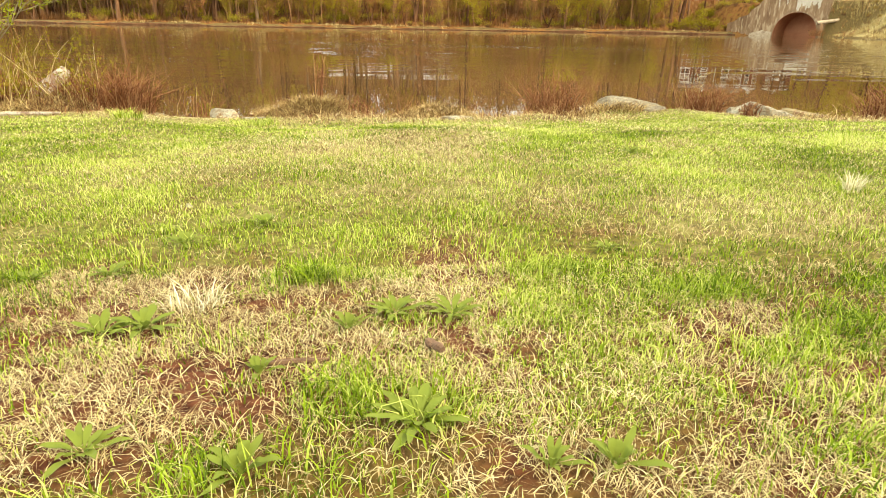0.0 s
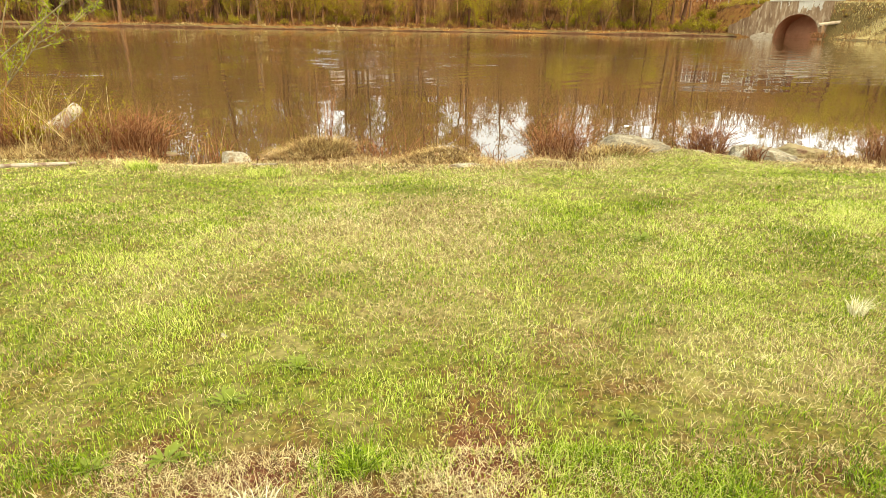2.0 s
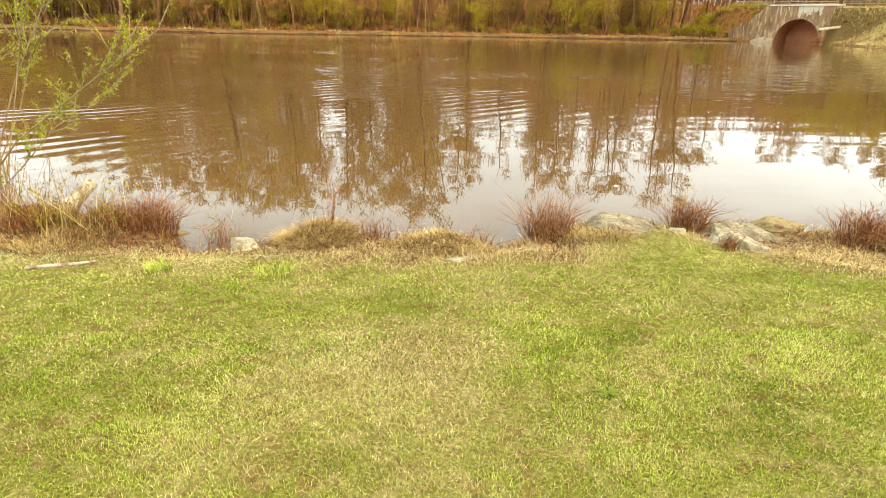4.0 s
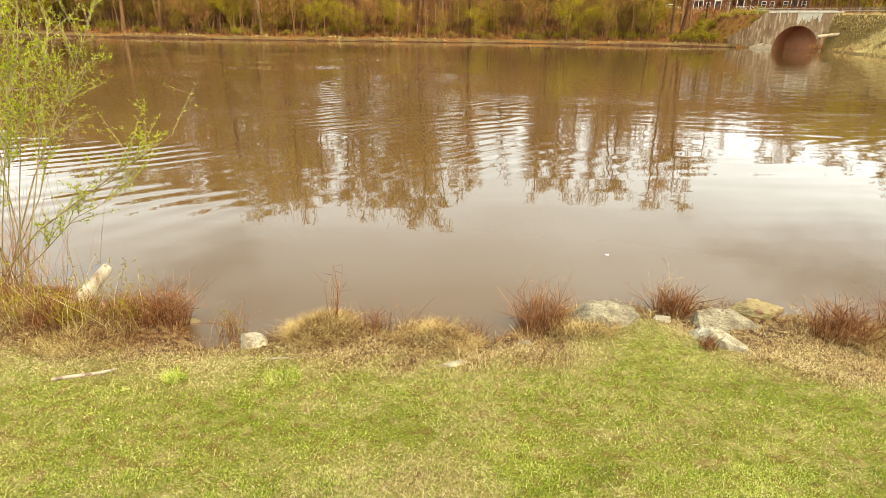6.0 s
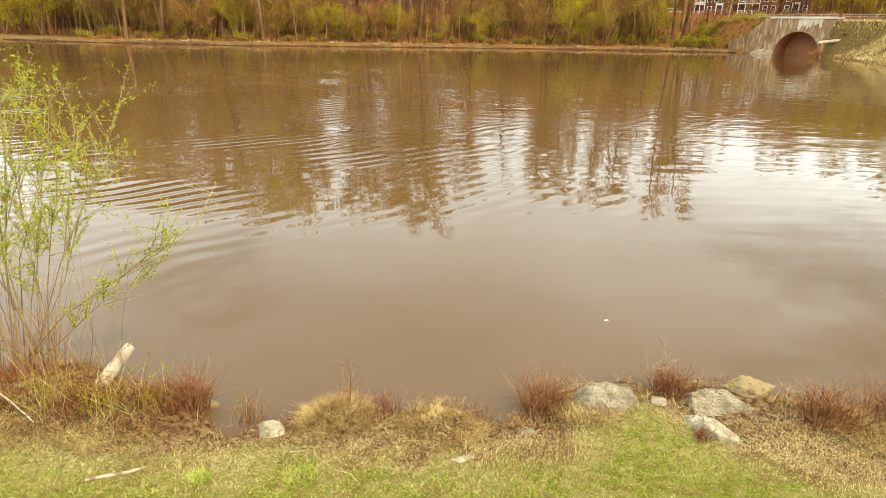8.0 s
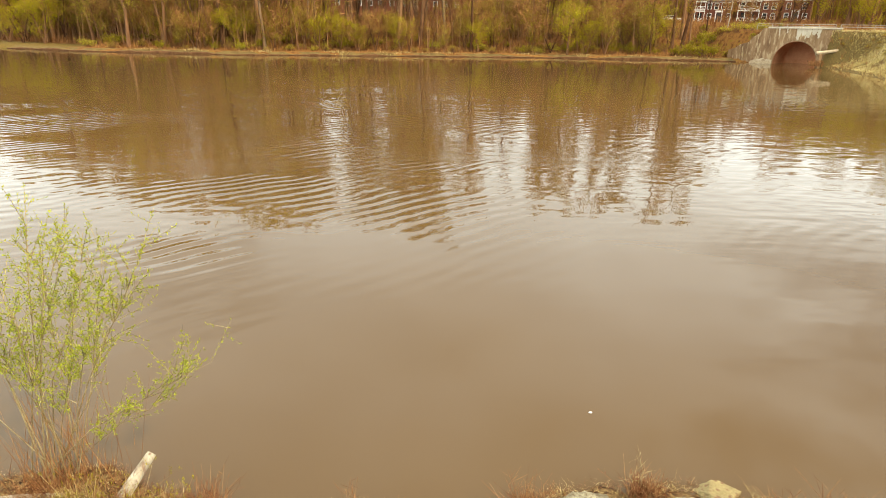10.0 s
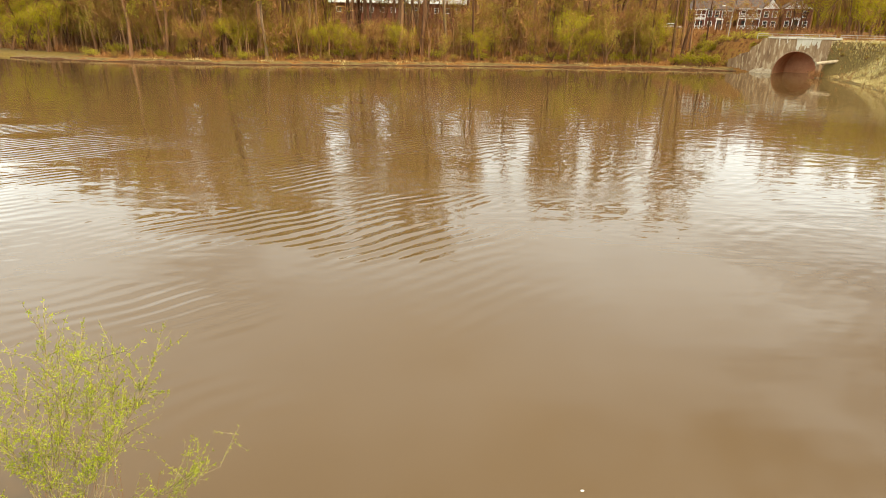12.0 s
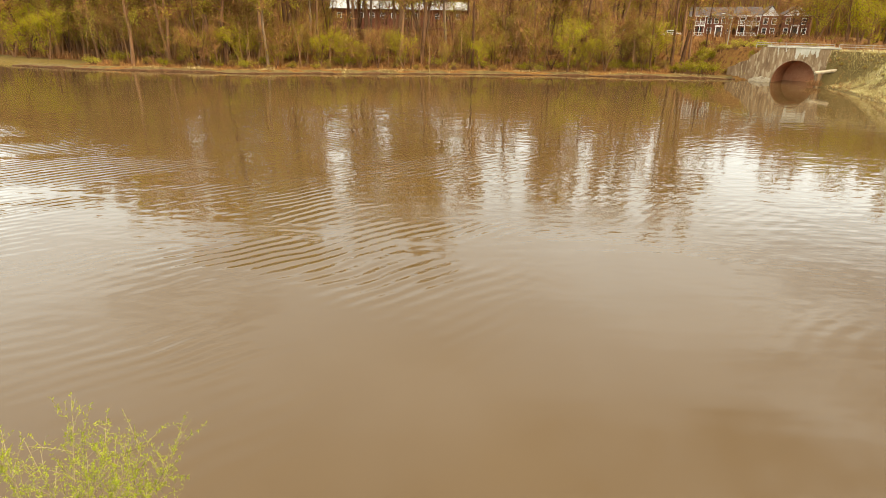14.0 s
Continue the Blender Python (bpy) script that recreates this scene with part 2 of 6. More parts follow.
def ground_material():
    """Turf, dry bank and soil by the zone of the ground."""
    m, n, l, p = nodes_of("ground_earth")
    tc = n.new("ShaderNodeTexCoord")

    def noise(scale, detail=5):
        t = n.new("ShaderNodeTexNoise")
        t.inputs["Scale"].default_value, t.inputs["Detail"].default_value = scale, detail
        l.new(tc.outputs["Object"], t.inputs["Vector"])
        return t.outputs["Fac"]

    def ramp(fac, stops):
        r = n.new("ShaderNodeValToRGB")
        e = r.color_ramp.elements
        e[0].position, e[0].color = stops[0][0], (*stops[0][1], 1)
        e[1].position, e[1].color = stops[-1][0], (*stops[-1][1], 1)
        for pos, c in stops[1:-1]:
            e.new(pos).color = (*c, 1)
        l.new(fac, r.inputs["Fac"])
        return r.outputs["Color"]

    def mix(fac, a, b):
        x = n.new("ShaderNodeMix")
        x.data_type = "RGBA"
        l.new(fac, x.inputs["Factor"]), l.new(a, x.inputs["A"]), l.new(b, x.inputs["B"])
        return x.outputs["Result"]

    def zone(name):
        a = n.new("ShaderNodeAttribute")
        a.attribute_name = name
        return a.outputs["Fac"]

    fine = noise(55, 6)
    soil = ramp(fine, [(0.3, (0.040, 0.011, 0.005)), (0.7, (0.165, 0.056, 0.025))])
    turf = ramp(fine, [(0.3, (0.040, 0.043, 0.005)), (0.7, (0.185, 0.18, 0.026))])
    dry = ramp(noise(11, 10), [(0.36, (0.035, 0.015, 0.007)), (0.5, (0.105, 0.054, 0.023)), (0.64, (0.20, 0.13, 0.055))])
    litter = ramp(noise(1.3, 8), [(0.35, (0.11, 0.044, 0.013)), (0.55, (0.23, 0.10, 0.028)), (0.72, (0.18, 0.12, 0.018))])
    thin = n.new("ShaderNodeMapRange")
    thin.inputs["To Max"].default_value = 0.6
    thin.inputs["From Min"].default_value, thin.inputs["From Max"].default_value = 0.48, 0.62
    l.new(noise(6.5, 9), thin.inputs["Value"])
    straw = ramp(noise(42, 6), [(0.3, (0.09, 0.06, 0.022)), (0.7, (0.34, 0.27, 0.105))])
    turf = mix(thin.outputs["Result"], turf, straw)
    humus = n.new("ShaderNodeMapRange")                # small gaps in the sward with brown earth
    humus.inputs["From Min"].default_value, humus.inputs["From Max"].default_value, humus.inputs["To Max"].default_value = 0.53, 0.62, 0.45
    l.new(noise(9, 10), humus.inputs["Value"])
    turf = mix(humus.outputs["Result"], turf, soil)
    c = mix(zone("turf"), soil, mix(zone("straw"), turf, straw))
    c = mix(zone("dry"), c, dry)
    c = mix(zone("woods"), c, litter)
    l.new(c, p.inputs["Base Color"])
    p.inputs["Roughness"].default_value, p.inputs["Specular IOR Level"].default_value = 0.95, 0.1
    bp = n.new("ShaderNodeBump")
    bp.inputs["Strength"].default_value, bp.inputs["Distance"].default_value = 0.6, 0.015
    l.new(fine, bp.inputs["Height"]), l.new(bp.outputs["Normal"], p.inputs["Normal"])
    return m


M_WATER, M_GROUND = water_material(), ground_material()
M_BARK = surface("bark", (0.08, 0.034, 0.016), (0.23, 0.115, 0.056), 2.0, 0.9, 0.5, 25, stretch=(1, 1, 0.25), per="object")
M_BARK_PALE = surface("pale_bark", (0.09, 0.045, 0.022), (0.24, 0.15, 0.085), 2.0, 0.9, 0.5, 25, stretch=(1, 1, 0.25), per="object")
M_LEAF_TREE = leafy("spring_leaf", (0.25, 0.20, 0.02), (0.54, 0.45, 0.06), 0.55, 0.5)
M_LEAF_BRIGHT = leafy("bright_new_leaf", (0.24, 0.20, 0.009), (0.52, 0.44, 0.026), 0.5, 0.45)
M_LEAF_BUD = leafy("budding_leaf", (0.20, 0.135, 0.018), (0.48, 0.36, 0.045), 0.55, 0.5)
M_LEAF_SHRUB = leafy("shrub_leaf", (0.15, 0.115, 0.008), (0.34, 0.275, 0.018))
M_TWIG = leafy("brown_twig", (0.16, 0.06, 0.022), (0.40, 0.19, 0.07), 0.8, 0.0)
M_CONCRETE = surface("concrete", (0.12, 0.062, 0.03), (0.32, 0.20, 0.11), 0.9, 0.9, 0.4, 9, spot=(0.38, 0.27, 0.16), stretch=(1, 1, 0.25))
M_CONCRETE_PALE = surface("pale_concrete", (0.33, 0.27, 0.19), (0.58, 0.51, 0.40), 1.1, 0.9, 0.3, 9, stretch=(1, 1, 0.4))
M_CORRUGATED = surface("rusty_steel", (0.52, 0.17, 0.065), (0.70, 0.32, 0.16), 0.8, 0.75, 0.3, 9)
M_ASPHALT = surface("asphalt", (0.04, 0.04, 0.04), (0.09, 0.085, 0.08), 2.0, 0.9, 0.3, 40)
M_RAIL = surface("galvanised_rail", (0.24, 0.21, 0.17), (0.42, 0.38, 0.32), 3.0, 0.6, 0.1, 30, metal=0.2)
M_BRICK = surface("red_brick", (0.10, 0.034, 0.022), (0.21, 0.08, 0.05), 1.2, 0.9, 0.4, 14)
M_ROOF = surface("roof_shingle", (0.06, 0.043, 0.036), (0.13, 0.095, 0.08), 1.5, 0.9, 0.4, 12)
M_WHITE = surface("white_paint", (0.66, 0.65, 0.62), (0.82, 0.81, 0.78), 1.5, 0.6, 0.1, 20)
M_GLASS, _n, _l, _p = nodes_of("window_glass")
_p.inputs["Base Color"].default_value, _p.inputs["Roughness"].default_value = (0.03, 0.028, 0.026, 1), 0.12
M_DARK = surface("dark_door", (0.03, 0.02, 0.02), (0.06, 0.045, 0.04), 3, 0.6, 0.1, 30)
M_ROCK = surface("lichen_rock", (0.06, 0.042, 0.026), (0.40, 0.345, 0.23), 5.5, 0.9, 1.6, 70, spot=(0.13, 0.09, 0.055), spot_size=6)
M_ROCK_PALE = surface("pale_rock", (0.09, 0.062, 0.036), (0.54, 0.48, 0.34), 3.6, 0.9, 1.4, 55, spot=(0.24, 0.17, 0.10), spot_size=5)
M_ROCK_MOSS = surface("mossy_rock", (0.16, 0.115, 0.055), (0.32, 0.25, 0.12), 4.0, 0.95, 0.8, 45, spot=(0.16, 0.09, 0.05))
M_BROWN_LEAF = surface("curled_brown_leaf", (0.08, 0.038, 0.018), (0.21, 0.11, 0.055), 60.0, 0.8, 0.4, 300)
M_WOOD = surface("weathered_wood", (0.21, 0.165, 0.115), (0.52, 0.455, 0.35), 6.0, 0.85, 0.5, 40, stretch=(1, 1, 0.12), spot=(0.20, 0.13, 0.09))
M_GRASS = leafy("grass_blade", (0.075, 0.118, 0.008), (0.64, 0.64, 0.19), 0.4, 0.34, mid=(0.275, 0.375, 0.020), drift=2.3, patch=1.4)
M_STRAW = leafy("straw", (0.11, 0.048, 0.02), (0.78, 0.68, 0.37), 0.6, 0.25, mid=(0.50, 0.375, 0.18), drift=0.8)
M_REED = leafy("dead_stem", (0.09, 0.027, 0.011), (0.40, 0.22, 0.10), 0.75, 0.1, mid=(0.21, 0.078, 0.03))
M_ROUGH = leafy("rough_bank_grass", (0.32, 0.22, 0.07), (0.84, 0.70, 0.38), 0.7, 0.25, mid=(0.56, 0.44, 0.18), drift=1.2, patch=0.25)
M_DOCK = leafy("dock_leaf", (0.12, 0.16, 0.020), (0.38, 0.42, 0.085), 0.45, 0.35)
M_BLEACHED = leafy("bleached_straw", (0.45, 0.37, 0.19), (0.92, 0.86, 0.60), 0.6, 0.25)
M_MOUND = leafy("matted_straw", (0.07, 0.028, 0.011), (0.62, 0.47, 0.20), 0.7, 0.15, mid=(0.32, 0.19, 0.07), drift=1.6, patch=3.0)
M_WILLOW = leafy("willow_leaf", (0.21, 0.25, 0.012), (0.45, 0.46, 0.04), 0.5, 0.45)
M_WILLOW_BARK = surface("willow_bark", (0.13, 0.082, 0.042), (0.32, 0.235, 0.115), 6.0, 0.8, 0.3, 60, per="island")
M_BANK = leafy("bank_straw", (0.09, 0.036, 0.013), (0.70, 0.56, 0.27), 0.7, 0.15, mid=(0.39, 0.245, 0.095), drift=1.5)
M_DEADLEAF = leafy("dead_leaf", (0.15, 0.075, 0.035), (0.52, 0.40, 0.22), 0.8, 0.1, mid=(0.31, 0.19, 0.095))


# ---------------------------------------------------------------- mesh helpers
def part(name, bm, material, parent=None, label="", smooth=False):
    """Links a bmesh as one mesh object under a thing or under a part."""
    me = bpy.data.meshes.new(name)
    bm.to_mesh(me)
    bm.free()
    me.materials.append(material)
    if smooth:
        me.shade_smooth()
    ob = new(name, me)
    if parent:
        ob.parent = parent
    return tagged(ob, label)


def share(name, me, parent, m=None):
    ob = new(name, me)
    if name in ("twig", "crown", "stem", "side_twig", "foliage", "bare_stem"):
        tagged(ob, kind="stuff")
    ob.parent = parent
    if m is not None:
        ob.matrix_basis = m
    return ob


def thing(name, label, category, m=Matrix(), group="", kind=""):
    ob = new(name)
    ob.matrix_basis = m
    return tagged(ob, label, category, group, kind)


def add_box(bm, c, s, rz=0.0, bevel=0.0):
    got = bmesh.ops.create_cube(bm, size=1, matrix=Matrix.LocRotScale(c, Euler((0, 0, rz)), s))
    if bevel:
        edges = list({e for v in got["verts"] for e in v.link_edges})
        bmesh.ops.bevel(bm, geom=edges, offset=bevel, segments=1, affect="EDGES")


def box(c, s, rz=0.0, bevel=0.0):
    bm = bmesh.new()
    add_box(bm, c, s, rz, bevel)
    return bm


class Shape:
    """Gathers vertices and faces of tubes, blades and leaves for one mesh."""

    def __init__(self):
        self.v, self.f, self.n = [], [], 0

    def tube(self, pts, radii, sides=5):
        rings = []
        for i, p in enumerate(pts):
            a, b = pts[max(i - 1, 0)], pts[min(i + 1, len(pts) - 1)]
            d = (b - a).normalized()
            u = d.cross(Vector((0.31, 0.77, 0.55))).normalized()
            w = d.cross(u)
            r = radii[i]
            for k in range(sides):
                t = 2 * math.pi * k / sides
                self.v.append(p + (u * math.cos(t) + w * math.sin(t)) * r)
            rings.append(self.n)
            self.n += sides
        for a, b in zip(rings, rings[1:]):
            for k in range(sides):
                k2 = (k + 1) % sides
                self.f.append((a + k, a + k2, b + k2, b + k))
        self.f.append(tuple(range(rings[-1], rings[-1] + sides)))

    def leaf(self, p, d, side, length, width):
        """A four-cornered leaf from p along d."""
        q = d * length
        s = side * (width / 2)
        self.v += [p, p + q * 0.45 + s, p + q, p + q * 0.45 - s]
        self.f.append((self.n, self.n + 1, self.n + 2, self.n + 3))
        self.n += 4

    def mesh(self, name, material, smooth=False):
        me = bpy.data.meshes.new(name)
        me.from_pydata([tuple(v) for v in self.v], [], self.f)
        me.materials.append(material)
        if smooth:
            me.shade_smooth()
        return me


def rand_dir(rng, up=0.0):
    d = Vector((rng.gauss(0, 1), rng.gauss(0, 1), rng.gauss(0, 1)))
    d.normalize()
    d.z += up
    return d.normalized()


# ---------------------------------------------------------------- the lie of the land
NEAR_SHORE = [(-38.57, 9.45), (-13.5, 8.2), (-8.2, 7.33), (-5.93, 7.34), (-5.17, 7.58), (-4.16, 7.01), (-3.22, 6.4), (-2.7, 6.08), (-2.45, 6.12), (-1.88, 6.38), (-1.35, 6.55),
              (-0.5, 6.62), (0.0, 6.48), (0.44, 6.18), (0.79, 6.27), (1.1, 6.51), (1.81, 7.09), (2.52, 7.26), (3.03, 7.12), (3.95, 7.25), (4.73, 7.12), (5.3, 6.73), (5.72, 6.59), (9.28, 7.01)]
FAR_SHORE = [(20, 12.2), (41, 33.5), (53, 59), (60.3, 80), (65.3, 91), (70.2, 108), (71.9, 117.2), (66.2, 122.8), (61.1, 127.8), (53.9, 128.5), (49.9, 129.3),
             (38.0, 129.7), (27.4, 130.5), (8.3, 129.4), (-9.4, 127.2), (-26.2, 124.4), (-40.0, 121.6), (-59.9, 124.4), (-71.9, 125.6), (-92.8, 132.5), (-138.9, 159.0), (-243.4, 236.7), (-337, 153), (-204, 30)]


def bank_width(x):
    """How far the dry bank reaches up from the water before the lawn begins."""
    return np.interp(x, [-8, -4.7, -4.0, -3.0, -0.5, 0.7, 2.1, 2.6, 3.2, 3.9, 8], [1.9, 1.5, 1.2, 0.75, 0.95, 0.65, 0.85, 0.8, 1.35, 1.9, 2.0])


POND = np.array(NEAR_SHORE + FAR_SHORE, float)
ARCH = Vector((68.8, 120.0, 0))                       # middle of the culvert's mouth
ARCH_U, ARCH_N = Vector((0.727, -0.687, 0)), Vector((0.687, 0.727, 0))


def shore_distance(x, y):
    """Distance from the pond's edge: positive on land, negative in the water."""
    x, y = np.asarray(x, float), np.asarray(y, float)
    best = np.full(x.shape, 1e9)
    inside = np.zeros(x.shape, bool)
    for (ax, ay), (bx, by) in zip(POND, np.roll(POND, -1, 0)):
        dx, dy = bx - ax, by - ay
        t = np.clip(((x - ax) * dx + (y - ay) * dy) / (dx * dx + dy * dy), 0, 1)
        best = np.minimum(best, np.hypot(x - ax - t * dx, y - ay - t * dy))
        cross = ((ay > y) != (by > y)) & (x < (bx - ax) * (y - ay) / (by - ay + 1e-12) + ax)
        inside ^= cross
    return np.where(inside, -best, best)


def smooth01(t):
    t = np.clip(t, 0, 1)
    return t * t * (3 - 2 * t)


def waves(x, y, k, seed):
    """Cheap smooth unevenness between about -1 and 1."""
    r = np.random.RandomState(seed)
    z = 0
    for _ in range(5):
        a, f, ph = r.uniform(0, 6.28), k * r.uniform(0.6, 1.7), r.uniform(0, 6.28)
        z = z + np.sin((x * np.cos(a) + y * np.sin(a)) * f + ph)
    return z / 3.0


# rounded hummocks of matted grass at the water's edge
TUSSOCKS = [(-1.25, 6.2, 0.36, 0.15), (0.02, 6.0, 0.42, 0.11), (-3.6, 6.35, 0.55, 0.10), (-4.6, 6.3, 0.6, 0.08), (1.75, 6.05, 0.3, 0.05)]


def ground_height(x, y):
    x, y = np.asarray(x, float), np.asarray(y, float)
    d = shore_distance(x, y)
    near = (y < 40) & (d > 0) & (x < 25)
    lawn = np.clip(-0.0562 * y, -0.367, 0.4) - 0.085 * smooth01((y - 3.6) / 1.5) * smooth01((x + 3) / 1.5) + 0.0175 * np.clip(x, -12, 12) + 0.012 * waves(x, y, 2.5, 1)
    lawn = lawn + 0.03 * smooth01((d - 1) / 2) * waves(x, y, 0.7, 2) * smooth01((np.hypot(x, y) - 2) / 3)
    edge = WATER_Z - 0.04 + (lawn - WATER_Z + 0.04) * np.clip(d / (1.15 * bank_width(x)), 0, 1) ** np.interp(x, [-4.0, -2.6], [0.7, 1.25])
    mound = 0.05 * smooth01(d / 0.25) * (1 - smooth01((d - 0.5) / 0.6)) * (0.6 + waves(x, y, 5.0, 3))
    z_near = edge + mound
    for cx, cy, r, h in TUSSOCKS:
        z_near = z_near + h * np.exp(-(((x - cx) / r) ** 2 + ((y - cy) / (0.8 * r)) ** 2) ** 1.5)
    # far side: a low lip, then the wooded slope up to the street
    u = (x - ARCH.x) * ARCH_U.x + (y - ARCH.y) * ARCH_U.y
    n = (x - ARCH.x) * ARCH_N.x + (y - ARCH.y) * ARCH_N.y
    lip = WATER_Z - 0.25 + 0.85 * smooth01((d - 0.5) / 0.8)
    hill = np.interp(x, [-20, 55], [6.0, 7.3]) * smooth01((d - 3) / 34) + 0.25 * waves(x, y, 0.35, 4) * smooth01((d - 4) / 10)
    meadow = smooth01((-70 - x) / 10)
    hill = hill * (1 - meadow * (1 - smooth01((d - 12) / 40)))
    z_far = lip + hill
    right = smooth01((u + 2) / 6) * smooth01((y - 20) / 40)
    z_right = WATER_Z + 0.3 * smooth01(d / 0.8) + 5.6 * smooth01((d - 0.5) / 10)
    z_far = z_far * (1 - right) + z_right * right
    n_wing = n - 0.42 * np.clip(-6.5 - u, 0, 30) + 3.6 * smooth01((u - 4.2) / 1.5)
    road = smooth01((n_wing - 0.4) / 3.0) * smooth01((16 - n) / 4) * smooth01((u + 26) / 12)
    z_far = z_far * (1 - road) + 5.75 * road
    z_far = z_far + 17.0 * smooth01((np.hypot(x, y) - 224) / 80) * smooth01(y / 100)
    z = np.where(near, z_near, z_far)
    bed = WATER_Z - 0.04 - 0.9 * smooth01(-d / 6)
    z = np.where(d < 0, bed, z)
    tunnel = (u > -5.2) & (u < 4.4) & (n > -3) & (n < 11)
    return np.where(tunnel, -1.5, z)


def ground_at(x, y):
    return float(ground_height(np.array([x]), np.array([y]))[0])


def straw_patch(x, y):
    """Where last year's grass still lies thick on the lawn."""
    return np.clip(np.exp(-((x + 0.25) / 0.6) ** 2 - ((y - 2.9) / 0.9) ** 2) + 0.8 * np.exp(-((x - 0.9) / 0.45) ** 2 - ((y - 1.45) / 0.3) ** 2) + 0.28 * waves(x, y, 5.0, 24) + 0.5 * (1 - smooth01((shore_distance(x, y) - bank_width(x) - 0.1) / 0.8)) * smooth01((y - 3.5) / 0.5), 0, 1)


def axis(stops):
    out = []
    for a, b, step in stops:
        k = max(1, int(round(abs(b - a) / step)))
        out += [a + (b - a) * i / k for i in range(k)]
    return np.array(out + [stops[-1][1]])


def build_ground():
    xs = axis([(-3000, -600, 400), (-600, -150, 30), (-150, -50, 2), (-50, -10, 2), (-10, -7, 0.4), (-7, 7, 0.1), (7, 10, 0.4), (10, 50, 2.0), (50, 100, 1.0), (100, 200, 5), (200, 600, 40), (600, 3000, 400)])
    ys = axis([(-3000, -60, 420), (-60, -4, 4), (-4, 0, 0.4), (0, 8.2, 0.1), (8.2, 12, 0.5), (12, 76, 4), (76, 100, 2), (100, 200, 1.25), (200, 400, 10), (400, 800, 50), (800, 4000, 400)])
    gx, gy = np.meshgrid(xs, ys)
    gz = ground_height(gx, gy)
    me = bpy.data.meshes.new("ground")
    nx, ny = len(xs), len(ys)
    idx = np.arange(nx * ny).reshape(ny, nx)
    faces = np.stack([idx[:-1, :-1], idx[:-1, 1:], idx[1:, 1:], idx[1:, :-1]], -1).reshape(-1, 4)
    me.from_pydata(np.stack([gx, gy, gz], -1).reshape(-1, 3).tolist(), [], faces.tolist())
    d = shore_distance(gx, gy)
    near = (gy < 40) & (gx < 25)
    bare = bare_patches(gx, gy)
    turf = np.where(near, smooth01((d - bank_width(gx) + 0.38 - 0.3 * waves(gx, gy, 2.2, 7) - 0.2 * waves(gx, gy, 9.0, 8)) / 0.7) * (1 - bare), 0.7 * smooth01((-74 - gx) / 5) * smooth01((16 - d) / 4))
    dry = np.where(near, 1 - smooth01((d - bank_width(gx) + 0.38 - 0.3 * waves(gx, gy, 2.2, 7) - 0.2 * waves(gx, gy, 9.0, 8)) / 0.7), 0.0)
    u = (gx - ARCH.x) * ARCH_U.x + (gy - ARCH.y) * ARCH_U.y
    beside = smooth01((u - 3) / 4) * smooth01((20 - d) / 4)
    turf = np.where(near, turf * (1 - 0.6 * smooth01((1.5 - gy) / 0.7) * smooth01((gy + 0.1) / 0.3) * smooth01((1.7 - np.abs(gx)) / 0.6)), np.maximum(turf, beside))
    dry = np.where(~near, 0.75 * beside, dry)
    woods = np.where(near, 0.0, np.clip(1 - turf - dry, 0, 1))
    for name, val in (("turf", turf), ("dry", dry), ("woods", woods), ("straw", np.where(near, 0.65 * straw_patch(gx, gy), 0.0))):
        me.attributes.new(name, "FLOAT", "POINT").data.foreach_set("value", np.ascontiguousarray(val.reshape(-1), dtype=np.float32))
    me.materials.append(M_GROUND)
    me.shade_smooth()
    return tagged(new("ground", me), "lawn, dry bank and wooded slope of earth", "ground", kind="structure")


def bare_patches(x, y):
    """Where the turf is thin: worn ground near the take-off spot and scattered patches."""
    v = 0.55 * waves(x, y, 4.2, 11) + 0.45 * waves(x, y, 9.0, 12) + 0.25 * waves(x, y, 1.6, 13)
    worn = np.exp(-(((x + 0.55) / 1.0) ** 2 + ((y - 0.85) / 0.55) ** 2)) + 0.55 * np.exp(-(((x - 0.7) / 0.9) ** 2 + ((y - 0.7) / 0.4) ** 2))
    v = v + 0.5 * waves(x, y, 17.0, 14) + 0.35 * waves(x, y, 34.0, 15)
    near = 1 - 0.8 * smooth01((y - 1.15) / 0.5)
    return np.clip(smooth01((v * 0.75 + worn * 1.0 - 0.42) / 0.5), 0, 1) * near * smooth01((y + 0.1) / 0.4) * smooth01((7.5 - np.abs(x)) / 0.5)


build_ground()
bmw = bmesh.new()
bmesh.ops.create_grid(bmw, x_segments=1, y_segments=1, size=1, matrix=Matrix.LocRotScale((-80, 128, WATER_Z), None, (320, 126, 1)))
tagged(part("water", bmw, M_WATER), "muddy brown pond water with light ripples", "water", kind="structure")


# ---------------------------------------------------------------- culvert, road and rails
def at_arch(u, n, z=0.0):
    p = ARCH + ARCH_U * u + ARCH_N * n
    return Vector((p.x, p.y, z))


ARCH_POSE = Matrix(((ARCH_U.x, ARCH_N.x, 0, ARCH.x), (ARCH_U.y, ARCH_N.y, 0, ARCH.y), (0, 0, 1, 0), (0, 0, 0, 1)))


